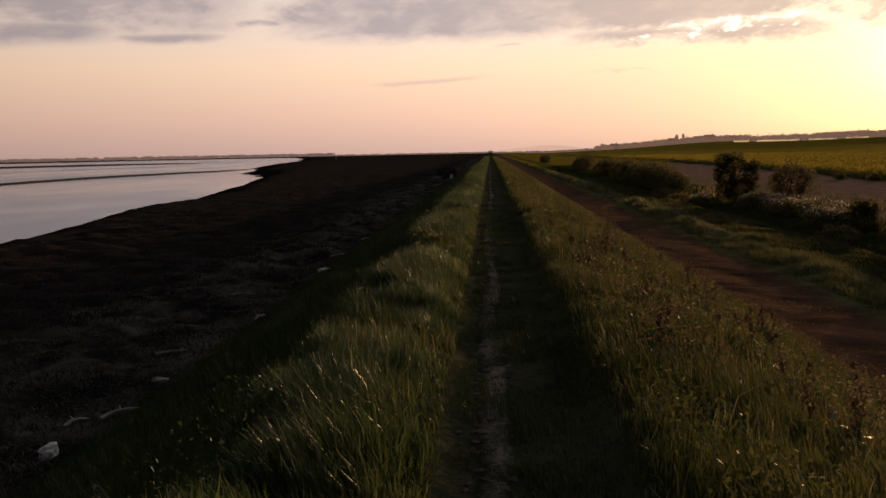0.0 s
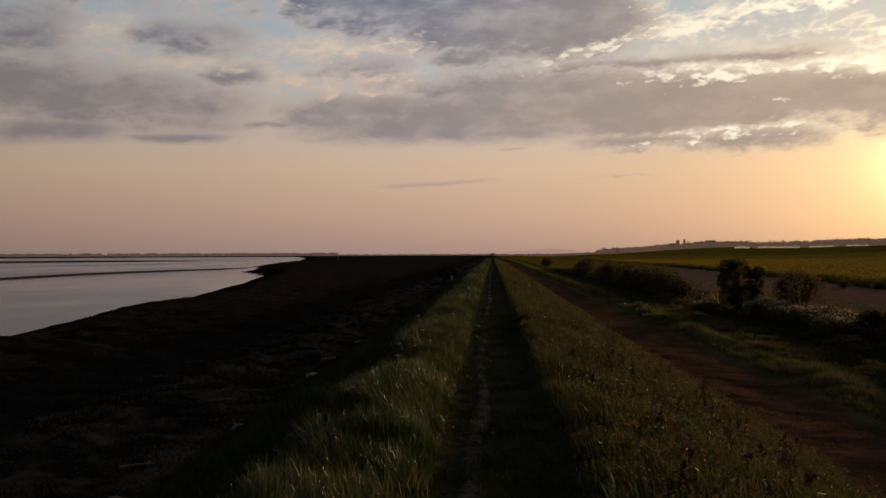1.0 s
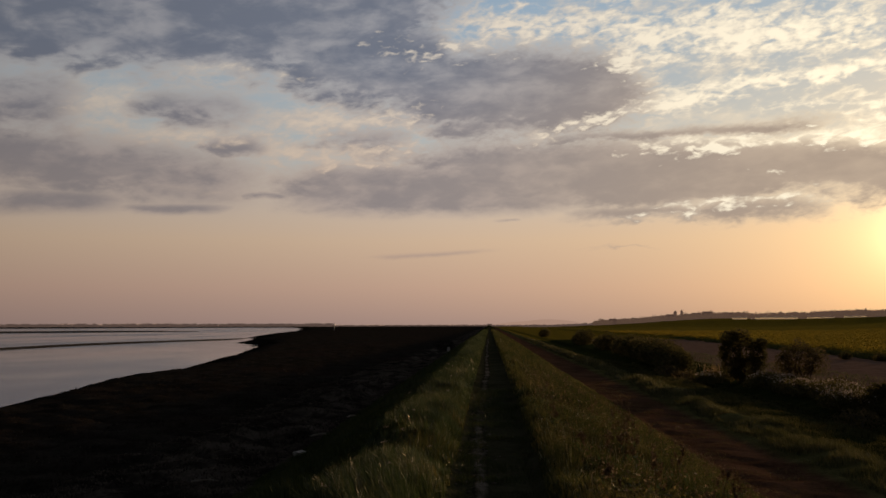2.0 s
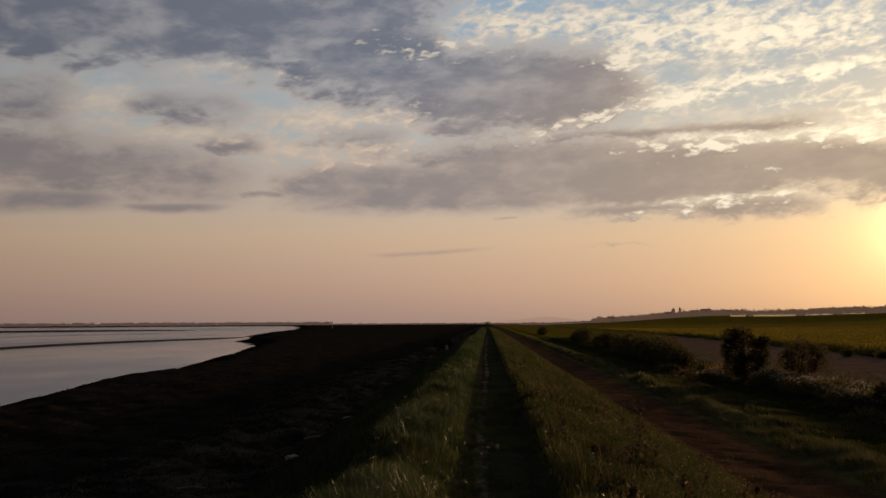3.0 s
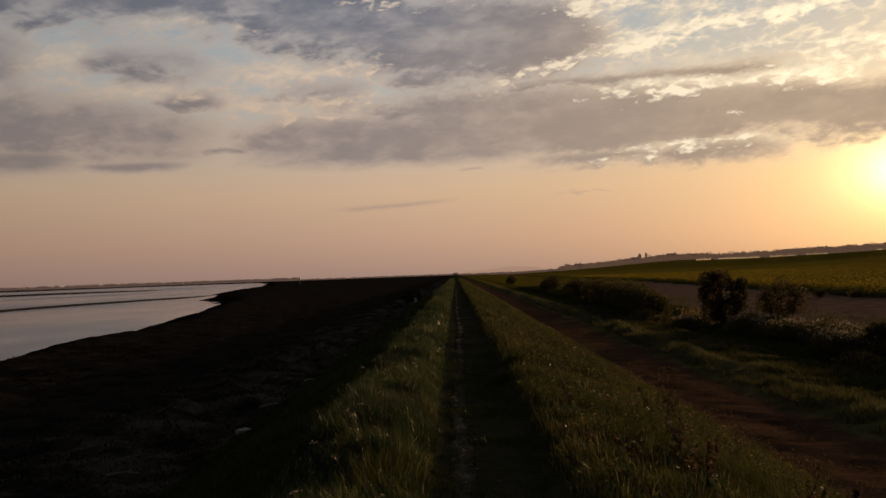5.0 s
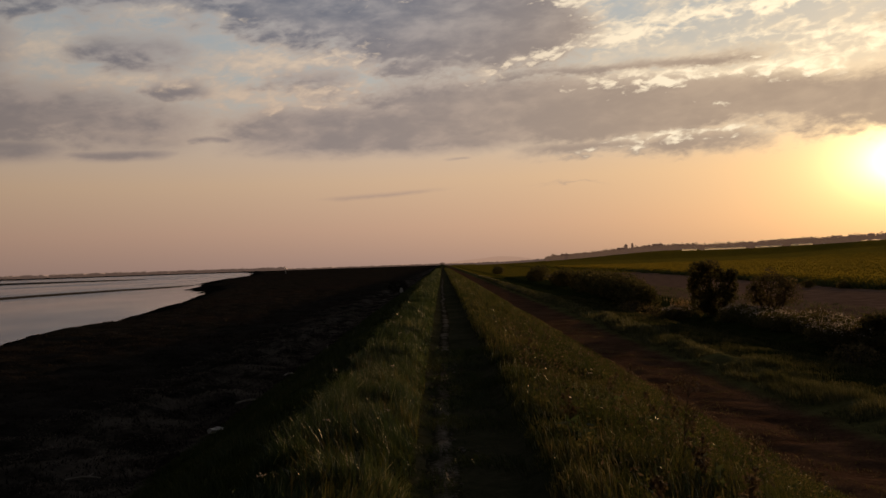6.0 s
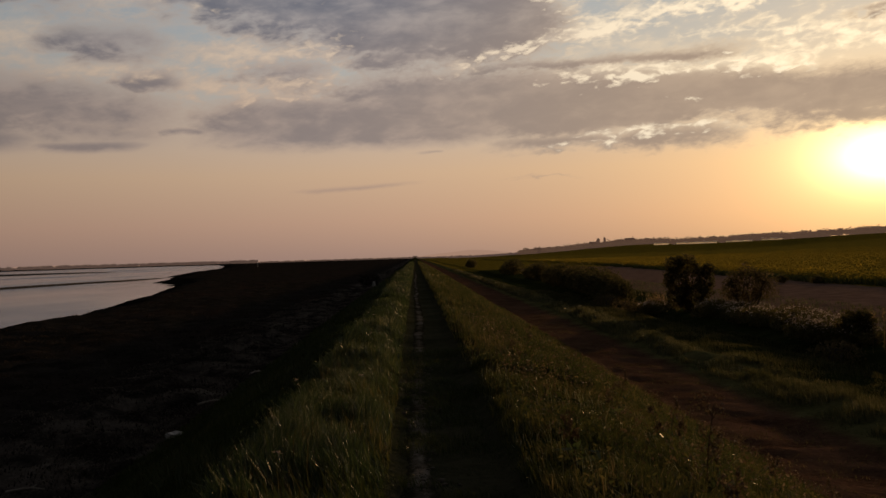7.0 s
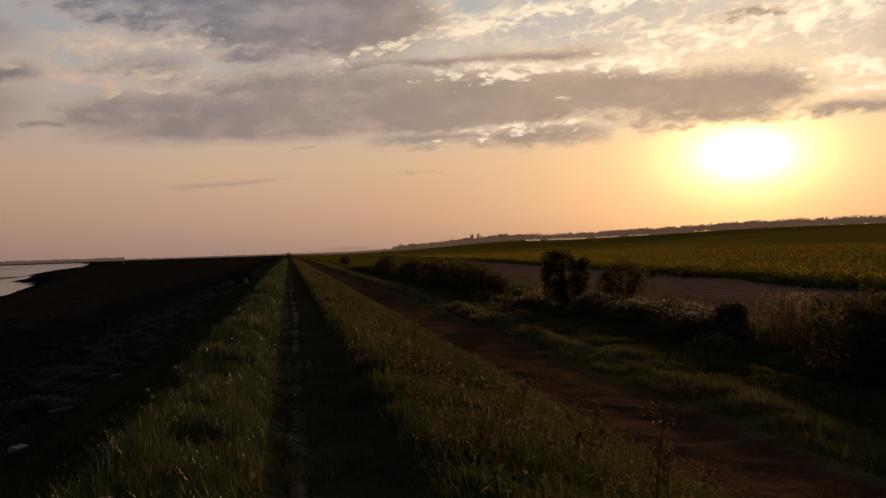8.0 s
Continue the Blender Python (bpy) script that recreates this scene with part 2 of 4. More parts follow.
def leaf_mat(name, colours, through_light=0.45, gloss=0.04):
    """Blades and leaves: each its own tone, lit through from behind."""
    mat, n = material(name)
    r = n.add("ShaderNodeNewGeometry").outputs["Random Per Island"]
    p = n.add("ShaderNodeNewGeometry").outputs["Position"]
    patch = n.noise(p, 0.55, 4, 0.6)
    f = n.m("ADD", n.m("MULTIPLY", r, 0.55), n.m("MULTIPLY", n.step(patch, 0.3, 0.7), 0.45))
    col = n.ramp(f, colours)
    d = n.add("ShaderNodeBsdfDiffuse")
    n.put(col, d.inputs[0])
    t = n.add("ShaderNodeBsdfTranslucent")
    n.put(col, t.inputs[0])
    g = n.add("ShaderNodeBsdfGlossy")
    n.put((0.6, 0.6, 0.6), g.inputs[0])
    g.inputs["Roughness"].default_value = 0.38
    a = n.add("ShaderNodeMixShader")
    a.inputs[0].default_value = through_light
    n.t.links.new(d.outputs[0], a.inputs[1])
    n.t.links.new(t.outputs[0], a.inputs[2])
    b = n.add("ShaderNodeMixShader")
    b.inputs[0].default_value = gloss
    n.t.links.new(a.outputs[0], b.inputs[1])
    n.t.links.new(g.outputs[0], b.inputs[2])
    finish(n, b.outputs[0])
    return mat


def ground_material():
    """Soil under everything: its colour follows the strips of land, whose borders wander."""
    mat, n = material("ground")
    p = n.add("ShaderNodeNewGeometry").outputs["Position"]
    x, y, z = n.split(p)
    big = n.noise(p, 0.06, 5, 0.6)
    mid = n.noise(p, 0.6, 5, 0.6)
    fine = n.noise(p, 7.0, 5, 0.65)
    ragged = n.m("MULTIPLY", n.m("SUBTRACT", mid, 0.5), 1.6)
    xw = n.m("ADD", x, ragged)
    xs = n.m("ADD", x, n.m("MULTIPLY", n.m("SUBTRACT", fine, 0.5), 0.35))
    var = n.step(n.m("ADD", n.m("MULTIPLY", mid, 0.6), n.m("MULTIPLY", fine, 0.4)), 0.32, 0.68)
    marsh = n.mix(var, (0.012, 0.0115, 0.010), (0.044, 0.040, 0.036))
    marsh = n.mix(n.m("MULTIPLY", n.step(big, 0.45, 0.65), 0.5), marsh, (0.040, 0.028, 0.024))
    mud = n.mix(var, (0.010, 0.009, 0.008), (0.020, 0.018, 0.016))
    litter = n.mix(var, (0.055, 0.049, 0.044), (0.15, 0.135, 0.12))
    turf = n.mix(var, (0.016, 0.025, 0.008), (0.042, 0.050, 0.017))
    trod = n.mix(var, (0.028, 0.034, 0.017), (0.075, 0.072, 0.046))
    bare = n.mix(var, (0.062, 0.036, 0.024), (0.155, 0.090, 0.060))
    rough_grass = n.mix(var, (0.06, 0.066, 0.026), (0.16, 0.155, 0.07))
    fallow = n.mix(var, (0.15, 0.10, 0.085), (0.29, 0.20, 0.165))
    crop = n.mix(var, (0.10, 0.09, 0.015), (0.32, 0.24, 0.035))
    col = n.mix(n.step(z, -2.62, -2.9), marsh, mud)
    lit = n.m("MULTIPLY", n.m("MULTIPLY", n.step(xw, -10.5, -7.5), n.step(mid, 0.42, 0.6)), 0.9)
    col = n.mix(lit, col, litter)
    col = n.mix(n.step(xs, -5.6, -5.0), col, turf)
    col = n.mix(n.step(xs, -0.25, -0.05), col, trod)
    col = n.mix(n.step(xs, 0.75, 0.95), col, turf)
    col = n.mix(n.step(n.m("ADD", x, n.m("MULTIPLY", ragged, 0.5)), 6.3, 7.2), col, bare)
    col = n.mix(n.step(n.m("ADD", x, n.m("MULTIPLY", ragged, 0.6)), 9.5, 10.3), col, rough_grass)
    col = n.mix(n.step(xw, 12.6, 13.6), col, turf)
    far = n.m("SUBTRACT", x, n.m("MULTIPLY", y, 0.02))
    col = n.mix(n.step(n.m("ADD", far, ragged), 22.0, 24.0), col, fallow)
    col = n.mix(n.step(n.m("ADD", n.m("SUBTRACT", x, n.m("MULTIPLY", n.m("MINIMUM", y, 300.0), 0.06)), ragged), 41.0, 42.0), col, crop)
    col = n.mix(n.m("MULTIPLY", n.step(y, 290.0, 320.0), n.step(x, 12.0, 14.0)), col, crop)
    rough = n.mix(n.step(z, -2.9, -3.2), (0.9, 0.9, 0.9), (0.6, 0.6, 0.6))
    h = n.m("ADD", n.m("MULTIPLY", mid, 1.0), n.m("MULTIPLY", fine, 0.35))
    finish(n, bsdf(n, col, 1.0, h, 0.9, 0.16, spec=0.0))
    return mat


def water_material():
    mat, n = material("estuary_water")
    p = n.add("ShaderNodeNewGeometry").outputs["Position"]
    q = n.v("MULTIPLY", p, (1.0, 0.55, 1.0))
    w = n.m("ADD", n.noise(q, 0.9, 3, 0.5), n.m("MULTIPLY", n.noise(q, 0.05, 3, 0.5), 4.0))
    calm = n.step(n.noise(n.v("MULTIPLY", p, (1.0, 0.3, 1.0)), 0.02, 4, 0.6), 0.38, 0.64)
    k = n.add("ShaderNodeBump")
    k.inputs["Strength"].default_value = 0.5
    k.inputs["Distance"].default_value = 0.1
    n.put(w, k.inputs["Height"])
    d = n.add("ShaderNodeBsdfDiffuse")
    d.inputs[0].default_value = (0.035, 0.04, 0.046, 1)
    g = n.add("ShaderNodeBsdfGlossy")
    n.put((0.82, 0.88, 1.0), g.inputs[0])
    n.put(n.m("ADD", 0.08, n.m("MULTIPLY", calm, 0.14)), g.inputs["Roughness"])
    n.t.links.new(k.outputs[0], g.inputs["Normal"])
    a = n.add("ShaderNodeMixShader")
    n.put(n.m("SUBTRACT", 0.70, n.m("MULTIPLY", calm, 0.22)), a.inputs[0])
    n.t.links.new(d.outputs[0], a.inputs[1])
    n.t.links.new(g.outputs[0], a.inputs[2])
    finish(n, a.outputs[0])
    return mat


M_GROUND, M_WATER = ground_material(), water_material()
M_MUD = plain_mat("wet_mud", (0.018, 0.016, 0.014), (0.04, 0.034, 0.03), 0.5, 0.95, spec=0.05)
M_GRASS = leaf_mat("long_grass", [(0.0, (0.016, 0.034, 0.012)), (0.45, (0.044, 0.068, 0.024)), (0.75, (0.088, 0.112, 0.044)), (1.0, (0.26, 0.25, 0.13))], 0.45, 0.05)
# pale tones paint sky glints onto some blades, on top of real gloss
M_GLINT = leaf_mat("glossy_glint_blades", [(0.0, (0.07, 0.10, 0.045)), (0.5, (0.17, 0.18, 0.085)), (1.0, (0.36, 0.33, 0.20))], 0.45, 0.10)
M_STRAW = leaf_mat("bent_straw", [(0.0, (0.10, 0.085, 0.045)), (0.5, (0.22, 0.185, 0.105)), (1.0, (0.36, 0.30, 0.19))], 0.4, 0.03)
M_SLOPE = leaf_mat("slope_grass", [(0.0, (0.020, 0.034, 0.009)), (0.45, (0.060, 0.070, 0.020)), (0.8, (0.12, 0.108, 0.037)), (1.0, (0.28, 0.215, 0.10))], 0.5, 0.03)
M_PASTURE = leaf_mat("rough_pasture", [(0.0, (0.026, 0.032, 0.012)), (0.5, (0.060, 0.063, 0.024)), (1.0, (0.125, 0.110, 0.050))], 0.45, 0.015)
M_DRYGRASS = leaf_mat("seeding_grass", [(0.0, (0.035, 0.036, 0.010)), (0.5, (0.09, 0.075, 0.025)), (1.0, (0.20, 0.15, 0.07))])
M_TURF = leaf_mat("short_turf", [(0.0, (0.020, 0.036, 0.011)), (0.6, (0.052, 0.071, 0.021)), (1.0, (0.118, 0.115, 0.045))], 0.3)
M_VERGE = leaf_mat("pale_verge_grass", [(0.0, (0.036, 0.042, 0.014)), (0.5, (0.088, 0.090, 0.036)), (1.0, (0.20, 0.178, 0.095))], 0.5)
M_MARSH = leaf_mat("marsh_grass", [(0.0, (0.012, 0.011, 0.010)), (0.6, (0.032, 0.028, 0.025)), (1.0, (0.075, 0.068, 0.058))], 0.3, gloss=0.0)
M_LITTER = leaf_mat("reed_litter", [(0.0, (0.072, 0.062, 0.054)), (0.6, (0.125, 0.108, 0.095)), (1.0, (0.23, 0.205, 0.18))], 0.15, gloss=0.006)
M_CROP = leaf_mat("flowering_crop", [(0.0, (0.085, 0.080, 0.016)), (0.5, (0.19, 0.152, 0.024)), (1.0, (0.40, 0.29, 0.037))], 0.55, gloss=0.006)
M_LEAF = leaf_mat("bush_leaves", [(0.0, (0.045, 0.046, 0.020)), (0.6, (0.095, 0.086, 0.036)), (1.0, (0.17, 0.135, 0.062))], 0.55, gloss=0.006)
M_THIN = leaf_mat("thin_leaves", [(0.0, (0.055, 0.050, 0.022)), (0.6, (0.11, 0.090, 0.045)), (1.0, (0.20, 0.15, 0.08))], 0.55, gloss=0.006)
M_BLOSSOM = leaf_mat("blossom", [(0.0, (0.243, 0.203, 0.176)), (0.6, (0.432, 0.371, 0.331)), (1.0, (0.675, 0.608, 0.553))], 0.4, gloss=0.006)
M_REED = leaf_mat("reed_plumes", [(0.0, (0.16, 0.11, 0.05)), (0.6, (0.30, 0.21, 0.11)), (1.0, (0.5, 0.38, 0.22))], 0.65)
M_STALK = leaf_mat("dead_stalks", [(0.0, (0.06, 0.040, 0.022)), (0.6, (0.13, 0.092, 0.052)), (1.0, (0.34, 0.265, 0.17))], 0.4)


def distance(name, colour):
    """What lies a mile off and more: evening haze is painted in as a plain backdrop glow."""
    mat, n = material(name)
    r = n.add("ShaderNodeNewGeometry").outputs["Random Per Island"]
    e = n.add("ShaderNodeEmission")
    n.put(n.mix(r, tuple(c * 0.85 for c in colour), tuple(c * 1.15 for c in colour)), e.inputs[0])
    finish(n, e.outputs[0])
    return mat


# woods and shore glow in a haze brown and take no sunlight
M_WOODS, M_SHORE = distance("woods_haze_glow", (0.088, 0.052, 0.035)), distance("shore_haze_glow", (0.085, 0.055, 0.044))
M_BARK = plain_mat("bark", (0.035, 0.028, 0.02), (0.09, 0.075, 0.055), 9.0)
M_WHITE = plain_mat("bleached_plastic", (0.55, 0.55, 0.54), (0.8, 0.8, 0.79), 6.0, 0.5)
M_DRIFT = plain_mat("driftwood", (0.22, 0.19, 0.16), (0.5, 0.46, 0.41), 8.0)
M_CHALK = plain_mat("pale_stones", (0.06, 0.053, 0.045), (0.19, 0.17, 0.145), 12.0, 1.0, spec=0.0)
# far walls and roofs emit a haze colour too, in place of being lit
M_WALL = distance("masonry_haze_glow", (0.075, 0.044, 0.032))
M_ROOF = distance("roof_haze_glow", (0.068, 0.039, 0.028))
M_POST = plain_mat("weathered_timber", (0.03, 0.026, 0.022), (0.08, 0.07, 0.06), 8.0)


def worn_material():
    """Trodden earth with pale grit in broken patches."""
    mat, n = material("worn_earth")
    p = n.add("ShaderNodeNewGeometry").outputs["Position"]
    a = n.noise(n.v("MULTIPLY", p, (1.0, 0.6, 1.0)), 2.2, 5, 0.65)
    b = n.noise(p, 28.0, 4, 0.6)
    wear = n.add("ShaderNodeAttribute")
    wear.attribute_name = "wear"
    f = n.m("ADD", n.m("ADD", n.m("MULTIPLY", a, 0.7), n.m("MULTIPLY", b, 0.3)), n.m("MULTIPLY", n.m("SUBTRACT", wear.outputs["Fac"], 1.0), 0.34))
    f = n.step(f, 0.38, 0.66)
    finish(n, bsdf(n, n.mix(f, (0.03, 0.030, 0.018), (0.23, 0.205, 0.18)), 1.0, b, 0.5, 0.015, spec=0.0))
    return mat


M_WORN = worn_material()


def film_mat():
    """Milky plastic film, lit through from behind."""
    mat, n = material("polytunnel_film")
    p = n.add("ShaderNodeTexCoord").outputs["Object"]
    col = n.mix(n.noise(p, 0.2, 3, 0.5), (0.82, 0.82, 0.80), (0.9, 0.9, 0.89))
    t = n.add("ShaderNodeBsdfTranslucent")
    n.put(col, t.inputs[0])
    a = n.add("ShaderNodeMixShader")
    a.inputs[0].default_value = 0.15
    n.t.links.new(t.outputs[0], a.inputs[1])
    n.t.links.new(bsdf(n, col, 0.25, spec=0.5), a.inputs[2])
    finish(n, a.outputs[0])
    return mat


M_FILM = film_mat()


# ---- shape of the land ----
def value_noise(x, y, seed=0):
    """Smooth noise in 0..1 on numpy arrays."""
    xi, yi = np.floor(x), np.floor(y)
    fx, fy = x - xi, y - yi
    fx, fy = fx * fx * (3 - 2 * fx), fy * fy * (3 - 2 * fy)

    def h(a, b):
        s = np.sin(a * 127.1 + b * 311.7 + seed * 74.7) * 43758.5453
        return s - np.floor(s)

    return (h(xi, yi) * (1 - fx) + h(xi + 1, yi) * fx) * (1 - fy) + (h(xi, yi + 1) * (1 - fx) + h(xi + 1, yi + 1) * fx) * fy


def smooth(a, lo, hi):
    t = np.clip((a - lo) / (hi - lo), 0, 1)
    return t * t * (3 - 2 * t)


SHORE_Y = [-3000, 0, 62, 104, 148, 191, 242, 262, 310, 490, 752, 1592, 2600, 5000]
SHORE_X = [-60, -24, -31.5, -37.5, -42, -51, -54, -62, -76, -111, -145, -297, -520, -900]
PROFILE_X = [-9, -6.2, -5.3, -4.6, -1.9, -1.2, -0.8, -0.25, -0.02, 0.3, 0.7, 0.88, 1.6, 2.4, 3.4, 6.4, 7.2, 9.6, 10.6, 11.4, 12.2, 13.5, 16, 17.6, 19.4, 24]
PROFILE_Z = [-2.42, -2.38, -2.28, -1.95, -0.12, 0.10, 0.14, 0.08, 0.0, 0.0, 0.01, 0.11, -0.01, -0.30, -0.88, -2.62, -2.84, -2.88, -2.8, -2.62, -2.82, -2.95, -3.1, -3.55, -3.05, -3.0]


def land(x, y):
    """Height of the ground."""
    x, y = np.asarray(x, float), np.asarray(y, float)
    r = np.hypot(x, y)
    az = np.degrees(np.arctan2(x, np.maximum(y, 1.0)))
    wob = (value_noise(y * 0.11, y * 0.0 + 3.3, 5) - 0.5) * 0.25
    near_crest = smooth(np.abs(x - 0.3), 0.9, 2.5)
    z = np.interp(x + wob * near_crest, PROFILE_X, PROFILE_Z)
    # saltmarsh with tussocks, mud edge, river bed
    tuss = (np.abs(value_noise(x * 0.7, y * 0.7, 1) - 0.5) - 0.2) * 0.55 + (value_noise(x * 1.7, y * 1.7, 2) - 0.5) * 0.2
    z = z + tuss * smooth(-x, 5.2, 7.5)
    z = z + (np.sqrt(value_noise(x * 1.25 + 3, y * 0.95, 17)) - 0.6) * 0.42 * smooth(-x, 5.4, 6.6) * (1 - smooth(-x, 12, 16))
    d = x - np.interp(y, SHORE_Y, SHORE_X) + (value_noise(y * 0.05, x * 0 + 1.0, 9) - 0.5) * 6 + (value_noise(y * 0.3, x * 0 + 2.0, 8) - 0.5) * 1.6
    z = np.where(x < -9, np.minimum(z, -2.5 - smooth(-d, -8.5, 1.0) * 1.9 - smooth(-d, 0, 30) * 2.0 + tuss * 0.5 + 0.1), z)
    # far bank of the estuary
    z = np.where(x < -60, np.maximum(z, -6.5 + smooth(r, 2300, 2420) * 4.0), z)
    # hummocks and rough field beside the dike
    z = z + (value_noise(x * 0.45 + 7, y * 0.33, 3) - 0.5) * 0.42 * smooth(x, 10.0, 11.2) * (1 - smooth(x, 12.4, 14.5))
    z = z + (value_noise(x * 0.8, y * 0.8, 4) - 0.5) * 0.12 * smooth(x, 6.5, 8) + (value_noise(x * 1.7, y * 1.7, 6) - 0.5) * 0.07 * smooth(np.abs(x - 0.35), 0.6, 1.1)
    # the land climbs slowly far away
    up = smooth(az, 3, 10) * (y > 0)
    z = z + up * (smooth(r, 700, 1500) * 7.0 + smooth(r, 1500, 3200) * 12.0)
    z = z + smooth(az, 8, 13) * (y > 0) * smooth(r, 940, 1150) * 5.5
    z = z + smooth(az, 15, 29) * (y > 0) * smooth(r, 420, 740) * 6.0
    return z


def spaced(*runs):
    """Grid lines from runs of (start, end, step, growth)."""
    out = []
    for a, b, s, g in runs:
        p = a
        while p < b:
            out.append(p)
            p += s
            s *= g
    return out


def fast_mesh(name, verts, tris, mat):
    me = bpy.data.meshes.new(name)
    verts, tris = np.ascontiguousarray(verts, np.float32), np.ascontiguousarray(tris, np.int32)
    k = tris.shape[1]
    me.vertices.add(len(verts))
    me.vertices.foreach_set("co", verts.ravel())
    me.loops.add(tris.size)
    me.loops.foreach_set("vertex_index", tris.ravel())
    me.polygons.add(len(tris))
    me.polygons.foreach_set("loop_start", np.arange(0, tris.size, k, dtype=np.int32))
    me.polygons.foreach_set("loop_total", np.full(len(tris), k, dtype=np.int32))
    me.update(calc_edges=True)
    me.materials.append(mat)
    return me


def grid_mesh(name, xs, ys, zfun, mat):
    X, Y = np.meshgrid(xs, ys)
    V = np.stack([X, Y, zfun(X, Y)], -1).reshape(-1, 3)
    w = len(xs)
    i = (np.arange(len(ys) - 1)[:, None] * w + np.arange(w - 1)[None]).ravel()
    me = fast_mesh(name, V, np.stack([i, i + 1, i + w + 1, i + w], -1), mat)
    me.polygons.foreach_set("use_smooth", np.ones(len(me.polygons), bool))
    return me


gx = sorted(set([-v for v in spaced((60, 4500, 6, 1.13))] + spaced((-60, -6.5, 0.4, 1.0), (-6.5, 14, 0.12, 1.0), (14, 30, 0.3, 1.02), (30, 4500, 1.0, 1.07))))
gy = sorted(set([-v for v in spaced((4, 4500, 3, 1.3))] + spaced((-4, 40, 0.16, 1.0), (40, 4500, 0.18, 1.022))))
ground = tagged(new("ground", grid_mesh("ground", gx, gy, land, M_GROUND)), "grassed earth dike with trodden path between dark saltmarsh and farmland", "ground", kind="structure")

water = tagged(new("water", grid_mesh("water", spaced((-4500, -18, 40, 1.0)), spaced((-600, 4500, 40, 1.0)), lambda X, Y: X * 0 - 4.0, M_WATER)),
               "calm grey-pink estuary water at low tide", "water", kind="structure")


def mud_bank(x0, y0, x1, y1, half, height, seed):
    """A long low bank that breaks the water."""
    a, b = Vector((x0, y0, 0)), Vector((x1, y1, 0))
    along, across = (b - a), Vector((b.y - a.y, a.x - b.x, 0)).normalized()
    n, m = 60, 9
    V = []
    for i in range(n):
        t = i / (n - 1)
        env = math.sin(math.pi * t) ** 0.4
        bend = (noise.noise((t * 3.1, seed, 0)) * 6)
        wid = half * env * (0.7 + 0.6 * noise.noise((t * 9, seed, 2)) ** 2)
        for j in range(m):
            s = j / (m - 1) * 2 - 1
            p = a + along * t + across * (s * wid + bend)
            V.append((p.x, p.y, -4.25 + (height + 0.25) * (1 - s * s) * env))
    F = [(i * m + j, i * m + j + 1, (i + 1) * m + j + 1, (i + 1) * m + j) for i in range(n - 1) for j in range(m - 1)]
    tagged(new("mud_bank", fast_mesh("mud_bank", np.array(V), np.array(F), M_MUD)), "long dark mud bank just above the estuary water", "mud bank", kind="structure")


mud_bank(-118, 150, -100, 425, 2.3, 0.55, 1.0)
mud_bank(-430, 600, -255, 880, 16.0, 1.3, 4.0)
mud_bank(-1400, 1500, -640, 1900, 40.0, 0.8, 8.0)


# ---- grasses ----
rng = np.random.default_rng(4)


def blades(name, x, y, h, w, mat, label, lean=0.35, category="grass", sink=0.03):
    """One sheet of separate blades: two bent segments each, standing on the ground."""
    n = len(x)
    z = land(x, y) - sink
    th = rng.uniform(0, 2 * np.pi, n)
    ph = 2.6 + (value_noise(x * 1.1, y * 1.1, 51) - 0.5) * 5.0 + rng.normal(0, 0.7, n)      # tufts lean their own way, most with the sea wind
    ln = np.abs(rng.normal(lean, lean * 0.6, n)) * h
    ux, uy = np.cos(th) * w / 2, np.sin(th) * w / 2
    lx, ly = np.cos(ph) * ln, np.sin(ph) * ln
    V = np.empty((n, 5, 3))
    V[:, 0] = np.stack([x - ux, y - uy, z], -1)
    V[:, 1] = np.stack([x + ux, y + uy, z], -1)
    V[:, 2] = np.stack([x - ux * 0.8 + lx * 0.3, y - uy * 0.8 + ly * 0.3, z + h * 0.58], -1)
    V[:, 3] = np.stack([x + ux * 0.8 + lx * 0.3, y + uy * 0.8 + ly * 0.3, z + h * 0.58], -1)
    V[:, 4] = np.stack([x + lx, y + ly, z + h * np.sqrt(np.maximum(0.1, 1 - (ln / np.maximum(h, 1e-3)) ** 2 * 0.5))], -1)
    T = (np.arange(n) * 5)[:, None, None] + np.array([[0, 1, 3], [0, 3, 2], [2, 3, 4]])[None]
    return tagged(new(name, fast_mesh(name, V.reshape(-1, 3), T.reshape(-1, 3), mat)), label, category, kind="stuff")


def scatter(n, x0, x1, y0, y1, power=1.0):
    """Places, thinning out with distance for power above 1."""
    return rng.uniform(x0, x1, n), y0 + (y1 - y0) * rng.uniform(0, 1, n) ** power


def tufty(x, y, scale, seed):
    return 0.3 + 1.25 * value_noise(x * scale, y * scale, seed) * (0.45 + value_noise(x * scale * 3, y * scale * 3, seed + 1))


def keep(mask, *arrays):
    return [a[mask] for a in arrays]


def meadow(name, n, x0, x1, y0, y1, h, w, mat, label, scale=1.6, power=1.0, bare=0.0, lean=0.35, seed=1, widen=0.0):
    x, y = scatter(n, x0, x1, y0, y1, power)
    t = tufty(x, y, scale, seed)
    x, y, t = keep(t > bare, x, y, t)
    t = np.minimum(t, 1.15 + 0.25 * (t - 1.15))
    hh = h * t * rng.uniform(0.6, 1.25, len(x))
    edge = smooth(x, x0, x0 + 0.25) * (1 - smooth(x, x1 - 0.25, x1))
    hh = hh * (0.45 + 0.55 * edge)
    ww = w * rng.uniform(0.6, 1.4, len(x)) * (1 + widen * np.maximum(y - y0, 0))
    return blades(name, x, y, hh, ww, mat, label, lean)


